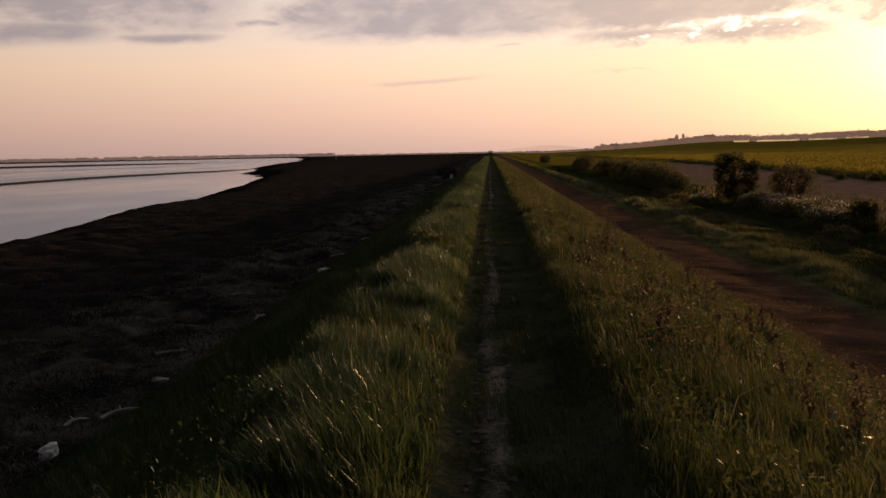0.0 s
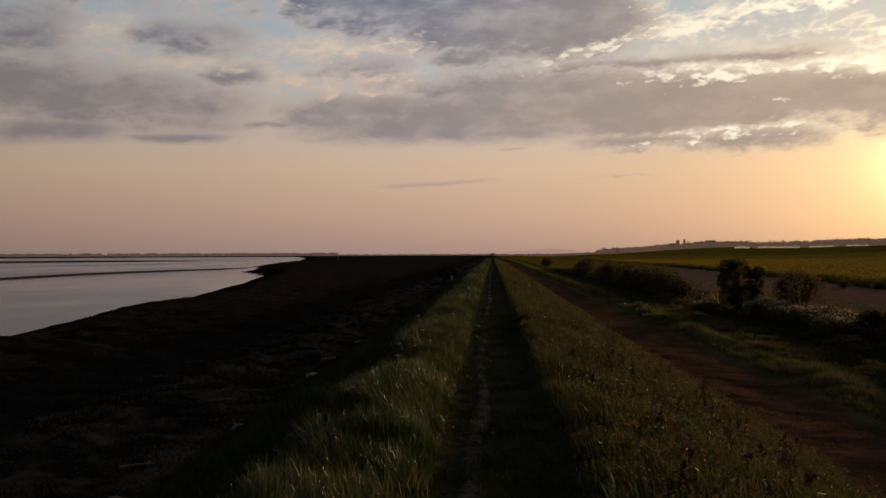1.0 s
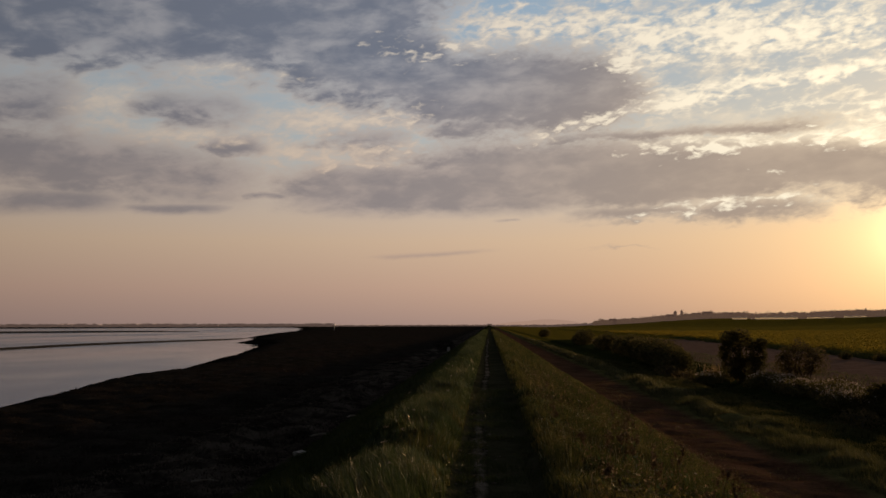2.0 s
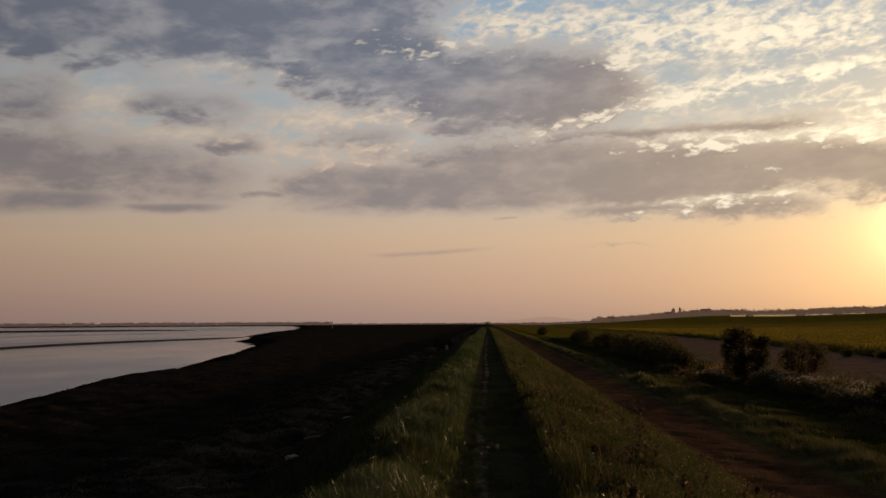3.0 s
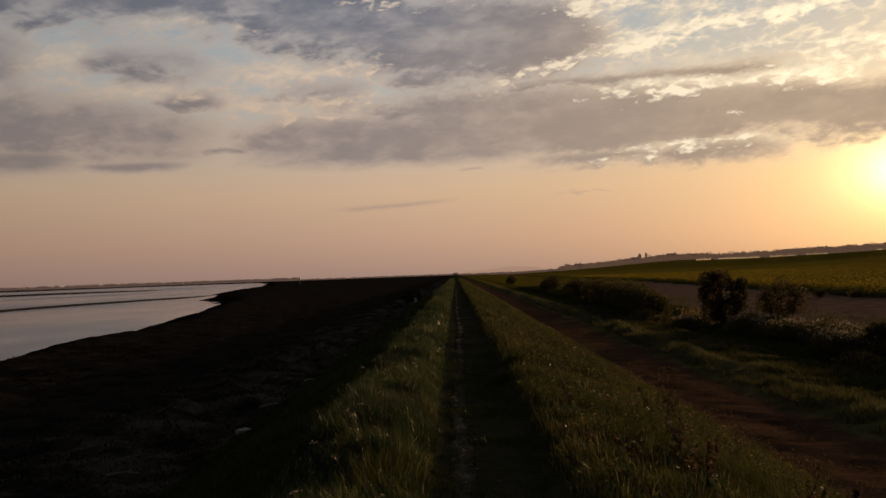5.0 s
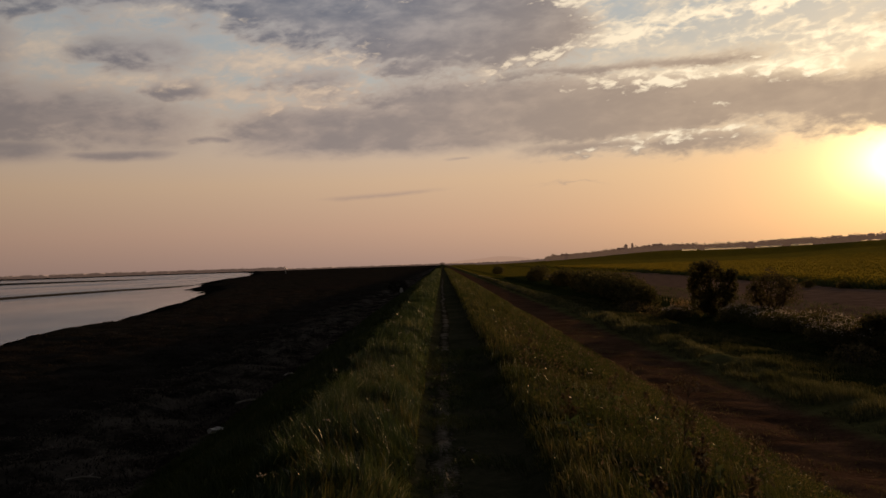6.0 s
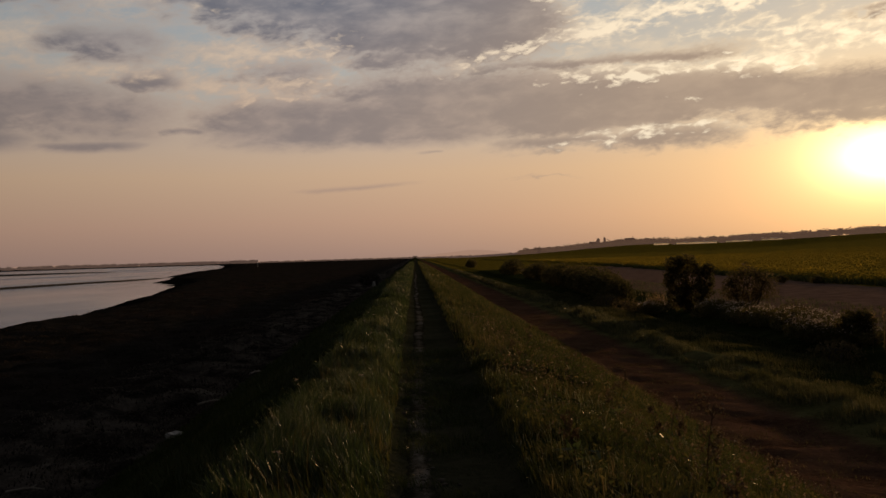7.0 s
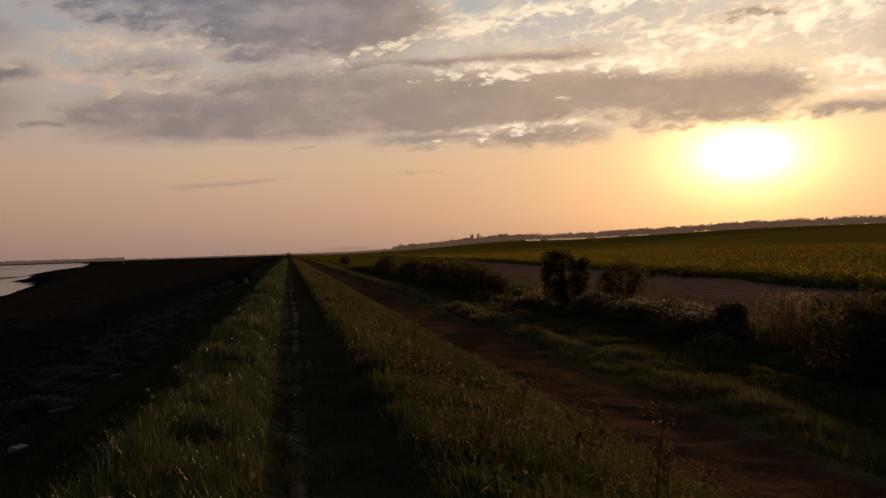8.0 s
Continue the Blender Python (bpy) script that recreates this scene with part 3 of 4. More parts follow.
LG = "long tufted grass on the dike crest, lit by low sun"
SG = "dense olive-brown grass on the sunlit slope of the dike"
TG = "dark shaded turf on the seaward slope of the dike"
meadow("crest_grass", 52000, -1.2, -0.12, 1.5, 22, 0.24, 0.008, M_GRASS, LG, 1.9, bare=0.42, seed=1)
meadow("crest_blades", 6500, -1.2, -0.14, 1.5, 24, 0.235, 0.009, M_GLINT, "pale glossy grass blades with glints put into the colour", 1.9, bare=0.5, lean=0.45, seed=1)
meadow("bent_straw", 2000, 0.9, 5.8, 3.5, 24, 0.27, 0.006, M_STRAW, "arching pale dry stems in the slope grass", 1.2, 1.2, 0.6, lean=0.7, seed=7)
meadow("slope_blades", 9000, 0.8, 6.2, 1.5, 24, 0.17, 0.008, M_GLINT, "pale glossy grass blades on the slope, glints put into the colour", 1.5, bare=0.55, lean=0.45, seed=3)
meadow("crest_grass", 10000, -0.8, -0.1, 1.5, 24, 0.22, 0.009, M_SLOPE, "olive-brown grass along the edge of the path", 1.3, seed=2)
meadow("crest_grass", 22000, -1.2, -0.12, 22, 70, 0.28, 0.016, M_GRASS, LG, 1.2, 1.5, seed=1, widen=0.02)
meadow("crest_grass", 9000, -1.35, -0.1, 65, 260, 0.3, 0.06, M_GRASS, LG, 0.8, 1.4, seed=1, widen=0.01)
meadow("slope_grass", 170000, 0.78, 6.9, 1.5, 22, 0.165, 0.008, M_SLOPE, SG, 1.7, bare=0.42, seed=3)
meadow("slope_grass", 52000, 0.78, 6.9, 22, 75, 0.22, 0.02, M_SLOPE, SG, 1.0, 1.4, seed=3, widen=0.02)
meadow("slope_grass", 20000, 0.78, 6.9, 70, 300, 0.22, 0.08, M_SLOPE, SG, 0.6, 1.4, seed=3, widen=0.01)
meadow("seeding_grass", 9000, 0.85, 6.9, 3, 30, 0.26, 0.006, M_DRYGRASS, "straw-coloured seeding grass among the green", 1.1, 1.2, 0.9, seed=7)
meadow("seeding_grass", 2200, -1.05, -0.3, 5, 30, 0.26, 0.006, M_DRYGRASS, "straw-coloured seeding grass among the green", 1.1, 1.2, 0.9, seed=8)
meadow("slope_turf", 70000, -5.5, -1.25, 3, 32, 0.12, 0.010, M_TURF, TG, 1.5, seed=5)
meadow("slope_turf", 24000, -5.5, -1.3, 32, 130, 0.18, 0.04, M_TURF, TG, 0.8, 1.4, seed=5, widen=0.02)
meadow("path_turf", 60000, -0.2, 0.9, 1.5, 26, 0.075, 0.006, M_TURF, "short trodden turf on the footpath", 2.5, 1.2, 0.5, seed=9)
meadow("verge_grass", 36000, 10.2, 12.9, 8, 70, 0.27, 0.018, M_VERGE, "pale hummocky grass along the field verge", 0.8, 1.2, 0.7, seed=11)
meadow("verge_grass", 15000, 10.4, 13.2, 65, 300, 0.3, 0.07, M_VERGE, "pale hummocky grass along the field verge", 0.4, 1.3, 0.5, seed=11, widen=0.01)
meadow("low_pasture", 60000, 12.3, 18.5, 15, 130, 0.2, 0.028, M_PASTURE, "dark green rough pasture beside the ditch", 0.5, 1.3, seed=12)
meadow("track_stubble", 22000, 6.6, 10.4, 8, 80, 0.08, 0.014, M_DRYGRASS, "sparse dry stubble on the bare farm track", 1.0, 1.3, 0.85, seed=13)
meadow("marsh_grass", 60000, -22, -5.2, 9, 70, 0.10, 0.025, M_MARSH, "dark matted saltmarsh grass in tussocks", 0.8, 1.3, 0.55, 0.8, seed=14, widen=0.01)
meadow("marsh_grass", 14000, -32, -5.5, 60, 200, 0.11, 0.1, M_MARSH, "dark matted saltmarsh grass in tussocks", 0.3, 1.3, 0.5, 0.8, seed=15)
meadow("tide_litter", 95000, -10.8, -5.3, 8, 110, 0.10, 0.022, M_LITTER, "pale dry reed litter along the tideline", 0.9, 1.4, 0.62, 1.6, seed=16)
meadow("crest_grass", 5000, -1.15, -0.12, -8, 1.6, 0.26, 0.014, M_GRASS, LG, 1.5, seed=1)
meadow("slope_grass", 14000, 0.78, 6.9, -8, 1.6, 0.19, 0.016, M_SLOPE, SG, 1.3, seed=3)
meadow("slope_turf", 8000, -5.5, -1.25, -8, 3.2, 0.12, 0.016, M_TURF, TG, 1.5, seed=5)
meadow("path_turf", 4000, -0.2, 0.9, -8, 1.6, 0.07, 0.01, M_TURF, "short trodden turf on the footpath", 2.5, 1.0, 0.5, seed=9)


# ---- helpers for things ----
def part(name, bm, mat, parent, label=""):
    me = bpy.data.meshes.new(name)
    bm.to_mesh(me)
    bm.free()
    me.materials.append(mat)
    ob = new(name, me)
    ob.parent = parent
    if label:
        tagged(ob, label)
    return ob


def thing(name, x, y, z, label, category, group="", turn=0.0):
    ob = new(name)
    ob.matrix_world = pose(x, y, z, 0, 0, turn)
    return tagged(ob, label, category, group)


def tube(bm, pts, r0, r1, sides=6):
    """A tapered round limb along points."""
    rings = []
    k = len(pts)
    for i, p in enumerate(pts):
        p = Vector(p)
        d = (Vector(pts[min(i + 1, k - 1)]) - Vector(pts[max(i - 1, 0)])).normalized()
        a = d.orthogonal().normalized()
        b = d.cross(a)
        r = r0 + (r1 - r0) * i / (k - 1)
        rings.append([bm.verts.new(p + (a * math.cos(2 * math.pi * j / sides) + b * math.sin(2 * math.pi * j / sides)) * r) for j in range(sides)])
    for i in range(k - 1):
        for j in range(sides):
            bm.faces.new((rings[i][j], rings[i][(j + 1) % sides], rings[i + 1][(j + 1) % sides], rings[i + 1][j]))
    bm.faces.new(list(reversed(rings[0])))
    bm.faces.new(rings[-1])


def box(bm, x0, x1, y0, y1, z0, z1):
    v = [bm.verts.new((x, y, z)) for z in (z0, z1) for y in (y0, y1) for x in (x0, x1)]
    for f in ((0, 2, 3, 1), (4, 5, 7, 6), (0, 1, 5, 4), (2, 6, 7, 3), (0, 4, 6, 2), (1, 3, 7, 5)):
        bm.faces.new([v[i] for i in f])


def leaf_cloud(name, centres, size, mat, flat=0.6):
    """Many small pointed leaves at the given centres."""
    c = np.asarray(centres)
    n = len(c)
    a = rng.normal(size=(n, 3))
    a /= np.linalg.norm(a, axis=1)[:, None]
    b = np.cross(a, rng.normal(size=(n, 3)))
    b /= np.linalg.norm(b, axis=1)[:, None]
    s = size * rng.uniform(0.55, 1.35, n)[:, None]
    V = np.stack([c - a * s, c + b * s * flat, c + a * s, c - b * s * flat], 1).reshape(-1, 3)
    F = np.arange(n * 4).reshape(n, 4)
    return fast_mesh(name, V, F, mat)


def lobe_points(n, cx, cy, cz, rx, ry, rz, shell=0.55, torn=0.35):
    """Points in an uneven rounded mass, denser towards its skin."""
    d = rng.normal(size=(n, 3))
    d /= np.linalg.norm(d, axis=1)[:, None]
    r = rng.uniform(shell ** 3, 1, n) ** (1 / 3)
    k = value_noise(d[:, 0] * 3.1 + cx * 7 + d[:, 2] * 2, d[:, 1] * 3.1 + cz * 5 - d[:, 2] * 2, 3)
    r = r * (1 - torn + 2 * torn * k)
    return np.stack([cx + d[:, 0] * r * rx, cy + d[:, 1] * r * ry, cz + d[:, 2] * r * rz], -1)


def bush(name, x, y, lobes, leaves, size, label, mat=None, stems=4, group="", category="bush", blossom=0):
    """A shrub: stems from the root, each with limbs into the crown; lobes are (dx, dy, z, rx, ry, rz) above the ground."""
    z = float(land(x, y)) - 0.05
    top = thing(name, x, y, z, label, category, group)
    rnd = random.Random(int(x * 100 + y))
    for i in range(stems):
        l = lobes[i % len(lobes)]
        bm = bmesh.new()
        bx, by = rnd.uniform(-0.25, 0.25) + l[0] * 0.3, rnd.uniform(-0.25, 0.25) + l[1] * 0.3
        tip = (l[0] + rnd.uniform(-0.3, 0.3) * l[3], l[1] + rnd.uniform(-0.3, 0.3) * l[4], l[2] + l[5] * 0.5)
        mid = (bx * 0.5 + tip[0] * 0.5 + rnd.uniform(-0.15, 0.15), by * 0.5 + tip[1] * 0.5, tip[2] * 0.45)
        tube(bm, [(bx, by, 0), mid, tip], 0.07, 0.02, 6)
        for q in range(3):
            u = rnd.uniform(0.35, 0.9)
            s = [mid[j] + (tip[j] - mid[j]) * u for j in range(3)]
            e = (s[0] + rnd.uniform(-0.8, 0.8) * l[3], s[1] + rnd.uniform(-0.8, 0.8) * l[4], s[2] + rnd.uniform(0.1, 0.7) * l[5])
            tube(bm, [s, e], 0.028, 0.008, 5)
        part("stem", bm, M_BARK, top)
    vol = sum(l[3] * l[4] * l[5] for l in lobes) ** 1.0
    pts = np.concatenate([lobe_points(int(leaves * l[3] * l[4] * l[5] / vol) + 20, *l) for l in lobes])
    pts = pts[pts[:, 2] > 0.05]
    crown = new("crown", leaf_cloud("crown", pts, size, mat or M_LEAF))
    crown.parent = top
    if blossom:
        up = np.concatenate([lobe_points(int(blossom / len(lobes)) + 5, *l[:2], l[2] + 0.06, l[3] * 1.02, l[4] * 1.02, l[5] * 1.05, 0.92, 0.3) for l in lobes])
        zc = max(l[2] + l[5] * 0.42 for l in lobes)
        clump = value_noise(up[:, 0] * 1.6 + x, up[:, 1] * 1.6 + y, 5)
        up = up[(up[:, 2] > zc) & (clump > 0.38)]
        up = np.concatenate([up + rng.normal(0, 0.06, up.shape) for _ in range(3)])
        bl = new("blossom", leaf_cloud("blossom", up, 0.036, M_BLOSSOM, 0.9))
        bl.parent = top
        tagged(bl, "pale dry blossom heads", kind="stuff")
    return top


# ---- ditch scrub: tall hawthorn, thin shrub, bramble bank, hedge ----
bush("hawthorn_bush", 20.0, 81.5, [(-0.75, 0, 1.9, 0.85, 1.1, 1.6), (-0.9, 0.2, 3.55, 0.75, 0.9, 0.6), (-0.1, 0.1, 3.75, 0.7, 0.8, 0.5), (0.55, 0.2, 3.2, 0.5, 0.7, 0.55), (1.35, 0.4, 2.2, 0.8, 1.0, 1.25), (1.6, 0.3, 3.15, 0.5, 0.7, 0.5),
                                   (0.4, 0.0, 1.2, 1.1, 1.0, 1.1), (-1.35, 0.0, 2.6, 0.4, 0.6, 0.7)],
     9500, 0.085, "tall dense dark hawthorn bush standing beside the ditch", stems=7, category="bush")
bush("willow_scrub", 25.2, 84.0, [(0, 0, 1.7, 1.5, 1.3, 1.4), (1.4, 0.5, 1.4, 1.1, 1.0, 1.1), (-1.2, 0, 1.3, 0.9, 0.9, 1.0)], 5200, 0.075, "thin twiggy brownish shrub with few leaves", M_THIN, 8)
BRAMBLE = "dark bramble mound with pale dry flower heads on top"
for bx, by, s in ((18.6, 86.0, 0.8), (20.4, 76.0, 1.0), (20.6, 71.0, 1.05), (20.3, 66.5, 1.0), (20.6, 62.2, 1.1), (19.9, 58.2, 1.05), (19.4, 55.0, 1.0)):
    rr = random.Random(int(by * 10))
    bush("bramble_mound", bx, by, [(rr.uniform(-.5, .5), -0.9, 0.42, 1.4 * s, 2.0, 0.5 * s), (rr.uniform(-.5, .5), 1.0, 0.5, 1.3 * s, 1.9, 0.55 * s), (1.0, 0, 0.4, 1.1 * s, 2.0, 0.5 * s)],
         5000, 0.07, BRAMBLE, stems=3, group="brambles along the ditch", blossom=800)
bush("elder_bush", 20.2, 54.4, [(0, 0, 0.8, 0.85, 0.9, 0.8), (0.5, 0.5, 1.0, 0.6, 0.7, 0.6)], 3200, 0.075, "rounded dark elder bush at the ditch edge", stems=4)
bush("blackthorn_thicket", 18.9, 42.6, [(0, 0, 1.2, 1.6, 2.1, 1.25), (1.6, -1.6, 1.4, 1.9, 2.0, 1.3), (2.4, 1.2, 1.4, 1.6, 2.0, 1.3), (-0.5, -2.0, 1.0, 1.2, 1.5, 1.0)], 12000, 0.08, "wide dark blackthorn thicket beside the ditch", stems=8, category="thicket")
bush("blackthorn_thicket", 19.6, 37.0, [(0, 0, 1.5, 2.0, 2.2, 1.5), (1.8, -1.6, 1.6, 1.9, 2.0, 1.5), (-0.6, -2.0, 1.2, 1.5, 1.6, 1.1)], 7000, 0.08, "wide dark blackthorn thicket beside the ditch", stems=6, category="thicket")
HEDGE = "dark overgrown hedge bush along the ditch"
for bx, by, s in ((18.6, 101, 0.9), (19.0, 106, 1.0), (19.4, 112, 1.15), (19.6, 119, 1.1), (20.0, 127, 1.2), (20.4, 136, 1.15), (20.6, 146, 1.2), (21.0, 158, 1.1), (21.2, 178, 1.2), (21.5, 190, 1.0), (21.6, 228, 1.4), (21.4, 237, 1.1), (20.6, 372, 1.3)):
    bush("hedge_bush", bx, by, [(0, -1.2, 1.2 * s, 1.6 * s, 2.6, 1.3 * s), (0.3, 1.8, 1.15 * s, 1.5 * s, 2.6, 1.25 * s), (-0.5, 0.3, 0.9 * s, 1.3 * s, 2.5, 0.9 * s)], 3600, 0.13, HEDGE, stems=4, group="hedge bushes along the ditch")
for bx, by in ((16.2, 93.5), (17.0, 89.0), (17.6, 50.5), (23.6, 71.0)):
    bush("low_scrub", bx, by, [(0, 0, 0.5, 1.1, 1.4, 0.6), (0.7, 0.9, 0.45, 0.9, 1.0, 0.5)], 900, 0.07, "low tangled scrub at the foot of the hedge", M_THIN, 3, "low scrub by the ditch")


for bx, by in ((45.2, 131.0), (47.6, 126.0)):
    bush("low_scrub", bx, by, [(0, 0, 0.5, 0.8, 0.8, 0.55), (0.4, 0.3, 0.4, 0.6, 0.6, 0.45)], 700, 0.09, "small dark lone shrub on the fallow field", None, 2, "lone shrubs on the fallow")


def reed_clump(x, y, n, spread, tall):
    """Reeds: many upright stems with feathered plumes."""
    z = float(land(x, y)) - 0.02
    top = thing("reed_clump", x, y, z, "straw-coloured reeds with feathery plumes glowing in low sun", "reeds", "reeds in the ditch")
    rnd = random.Random(int(x * 7 + y))
    bm = bmesh.new()
    heads = []
    for _ in range(n):
        px, py, h = rnd.gauss(0, spread), rnd.gauss(0, spread), tall * rnd.uniform(0.7, 1.1)
        lx, ly = rnd.uniform(-0.15, 0.05), rnd.uniform(-0.1, 0.1)
        tube(bm, [(px, py, 0), (px + lx * 0.4, py + ly * 0.4, h * 0.55), (px + lx, py + ly, h)], 0.009, 0.004, 3)
        for q in range(12):
            heads.append((px + lx + rnd.gauss(0, 0.03), py + ly + rnd.gauss(0, 0.03), h - 0.28 * rnd.random()))
    tagged(part("reed_stand", bm, M_REED, top), kind="stuff")
    pl = new("plume", leaf_cloud("plume", heads, 0.06, M_REED, 0.3))
    pl.parent = top
    tagged(pl, kind="stuff")


reed_clump(20.6, 49.9, 90, 0.55, 1.9)
reed_clump(21.6, 50.8, 80, 0.5, 2.0)
reed_clump(19.0, 86.5, 50, 0.5, 1.3)


# ---- dead dock stalks and flowering weeds on the slope ----
def dock(x, y, tall, seed):
    rnd = random.Random(seed)
    top = thing("dock_plant", x, y, float(land(x, y)) - 0.02, "dead rust-brown dock stalk standing in the grass", "weed", "dock stalks on the slope")
    bm = bmesh.new()
    lean = (rnd.uniform(-0.12, 0.12), rnd.uniform(-0.1, 0.1))
    pts = [(lean[0] * t * t, lean[1] * t * t, tall * t) for t in (0, 0.35, 0.7, 1)]
    tube(bm, pts, 0.006, 0.0025, 5)
    part("stem", bm, M_STALK, top)
    for i in range(rnd.randint(4, 7)):
        t = rnd.uniform(0.4, 0.92)
        a = rnd.uniform(0, 6.28)
        s = (lean[0] * t * t, lean[1] * t * t, tall * t)
        L = tall * 0.28 * rnd.uniform(0.6, 1.2)
        e = (s[0] + math.cos(a) * L * 0.55, s[1] + math.sin(a) * L * 0.55, s[2] + L * 0.8)
        bm = bmesh.new()
        tube(bm, [s, ((s[0] + e[0]) / 2 + math.cos(a) * 0.015, (s[1] + e[1]) / 2 + math.sin(a) * 0.015, (s[2] + e[2]) / 2), e], 0.0032, 0.0015, 4)
        br = part("branch", bm, M_STALK, top)
        pts2 = [tuple(s[j] + (e[j] - s[j]) * rnd.uniform(0.25, 1) + rnd.gauss(0, 0.008) for j in range(3)) for _ in range(34)]
        sh = new("seed_head", leaf_cloud("seed_head", pts2, 0.011, M_STALK, 0.8))
        sh.parent = br
        tagged(sh, kind="stuff")
    ring = [(rnd.gauss(0, 0.06), rnd.gauss(0, 0.06), rnd.uniform(0.03, 0.16)) for _ in range(12)]
    lv = new("basal_leaves", leaf_cloud("basal_leaves", ring, 0.07, M_GRASS, 0.35))
    lv.parent = top
    return top


docks = [(2.05, 16.0, 0.66), (2.2, 16.15, 0.52), (2.44, 18.5, 0.44), (2.3, 18.3, 0.36), (2.62, 18.75, 0.4), (1.75, 13.3, 0.42), (1.9, 13.8, 0.34), (2.35, 9.6, 0.5), (2.15, 8.2, 0.42), (2.55, 8.7, 0.45), (1.55, 7.4, 0.4), (2.9, 9.2, 0.4), (1.65, 9.0, 0.36), (2.2, 6.4, 0.42), (2.6, 7.0, 0.38),
         (3.1, 15.1, 0.4), (3.4, 18.4, 0.45), (1.3, 11.0, 0.34), (1.2, 16.2, 0.36), (2.0, 19.0, 0.4), (2.6, 21.5, 0.45), (3.6, 12.0, 0.45), (4.2, 14.0, 0.5),
         (1.5, 24.0, 0.4), (3.8, 24.5, 0.5), (4.6, 20.0, 0.55), (5.2, 25.0, 0.5), (2.2, 28.0, 0.45), (2.0, 5.2, 0.4), (2.4, 5.6, 0.36)]
rk = random.Random(3)
docks += [(1.3 + 2.9 * rk.random(), 4.2 + 11 * rk.random(), rk.uniform(0.26, 0.5)) for _ in range(34)]
for i, (dx, dy, dh) in enumerate(docks):
    dock(dx, dy, dh, i)


def umbel(x, y, tall, seed):
    """A slim stalk with a few white flower heads."""
    rnd = random.Random(seed)
    top = thing("white_flower", x, y, float(land(x, y)) - 0.02, "slim green stalk with small white flower heads in the grass", "wildflower", "white flowers in the grass")
    bm = bmesh.new()
    tube(bm, [(0, 0, 0), (rnd.uniform(-.03, .03), rnd.uniform(-.03, .03), tall * 0.6), (rnd.uniform(-.06, .06), 0, tall)], 0.003, 0.0015, 4)
    part("stalk", bm, M_GRASS, top)
    pts = [(rnd.gauss(0, 0.014), rnd.gauss(0, 0.014), tall + rnd.gauss(0, 0.006)) for _ in range(14)]
    hd = new("flower_head", leaf_cloud("flower_head", pts, 0.0055, M_BLOSSOM, 0.9))
    hd.parent = top


rf = random.Random(11)
umbel(-0.37, 16.87, 0.16, 1)
umbel(-0.73, 15.22, 0.3, 2)
for i in range(30):
    if rf.random() < 0.45:
        umbel(rf.uniform(-1.1, -0.3), rf.uniform(7, 30), rf.uniform(0.25, 0.4), 10 + i)
    else:
        umbel(rf.uniform(1.0, 5.5), rf.uniform(6, 30), rf.uniform(0.25, 0.42), 10 + i)


# ---- broad-leaved weeds in patches through the slope grass ----
def weed_patches(name, n, x0, x1, y0, y1, seed, mat, size, label, tall):
    x, y = scatter(n, x0, x1, y0, y1, 1.25)
    patch = value_noise(x * 0.9, y * 0.9, seed) * 0.6 + value_noise(x * 2.6, y * 2.6, seed + 1) * 0.4
    x, y, patch = keep(patch > 0.55, x, y, patch)
    z = land(x, y) + tall * rng.uniform(0.25, 1.0, len(x)) * (0.6 + patch)
    tagged(new(name, leaf_cloud(name, np.stack([x, y, z], -1), size, mat, 0.45)), label, "weeds", kind="stuff")


weed_patches("leafy_weeds", 90000, 0.95, 6.8, 2, 32, 61, M_SLOPE, 0.017, "low leafy weeds growing in patches through the slope grass", 0.22)
weed_patches("leafy_weeds", 6000, -1.2, -0.25, 2, 30, 63, M_GRASS, 0.012, "low leafy weeds growing through the crest grass", 0.24)
weed_patches("withered_weeds", 40000, 1.1, 6.9, 2, 34, 65, M_STALK, 0.016, "withered brown seed heads among the slope grass", 0.32)


# ---- the worn line of the path, with loose pale stones ----
def stone(bm, x, y, z, sx, sy, sz, rnd):
    m = Matrix.Translation((x, y, z)) @ Matrix.Rotation(rnd.uniform(0, 6.28), 4, "Z") @ Matrix.Diagonal((sx, sy, sz, 1))
    g = bmesh.ops.create_icosphere(bm, subdivisions=1, radius=1.0, matrix=m)
    for v in g["verts"]:
        v.co += Vector((rnd.uniform(-1, 1) * sx, rnd.uniform(-1, 1) * sy, rnd.uniform(-0.6, 0.6) * sz)) * 0.22


def worn_line():
    xs = np.linspace(-0.17, 0.17, 17)
    ys = np.array(spaced((-8.0, 30, 0.09, 1.0), (30, 110, 0.12, 1.02)))

    X, Y = np.meshgrid(xs, ys)
    C = 0.14 + (value_noise(Y * 0.35, Y * 0, 21) - 0.5) * 0.12
    W = 0.6 + 0.6 * value_noise(Y * 1.7, X * 0 + 0.5, 22)
    GX = C + X * W
    crown_line = 1 - (X / 0.17) ** 2
    Z = land(GX, Y) + 0.014 * crown_line - 0.008 + (value_noise(X * 40, Y * 16, 23) - 0.5) * 0.006
    V = np.stack([GX, Y, Z], -1).reshape(-1, 3)
    w = len(xs)
    i = (np.arange(len(ys) - 1)[:, None] * w + np.arange(w - 1)[None]).ravel()
    me = fast_mesh("path", V, np.stack([i, i + 1, i + w + 1, i + w], -1), M_WORN)
    me.attributes.new("wear", "FLOAT", "POINT").data.foreach_set("value", np.ascontiguousarray(crown_line.ravel(), np.float32))
    return me


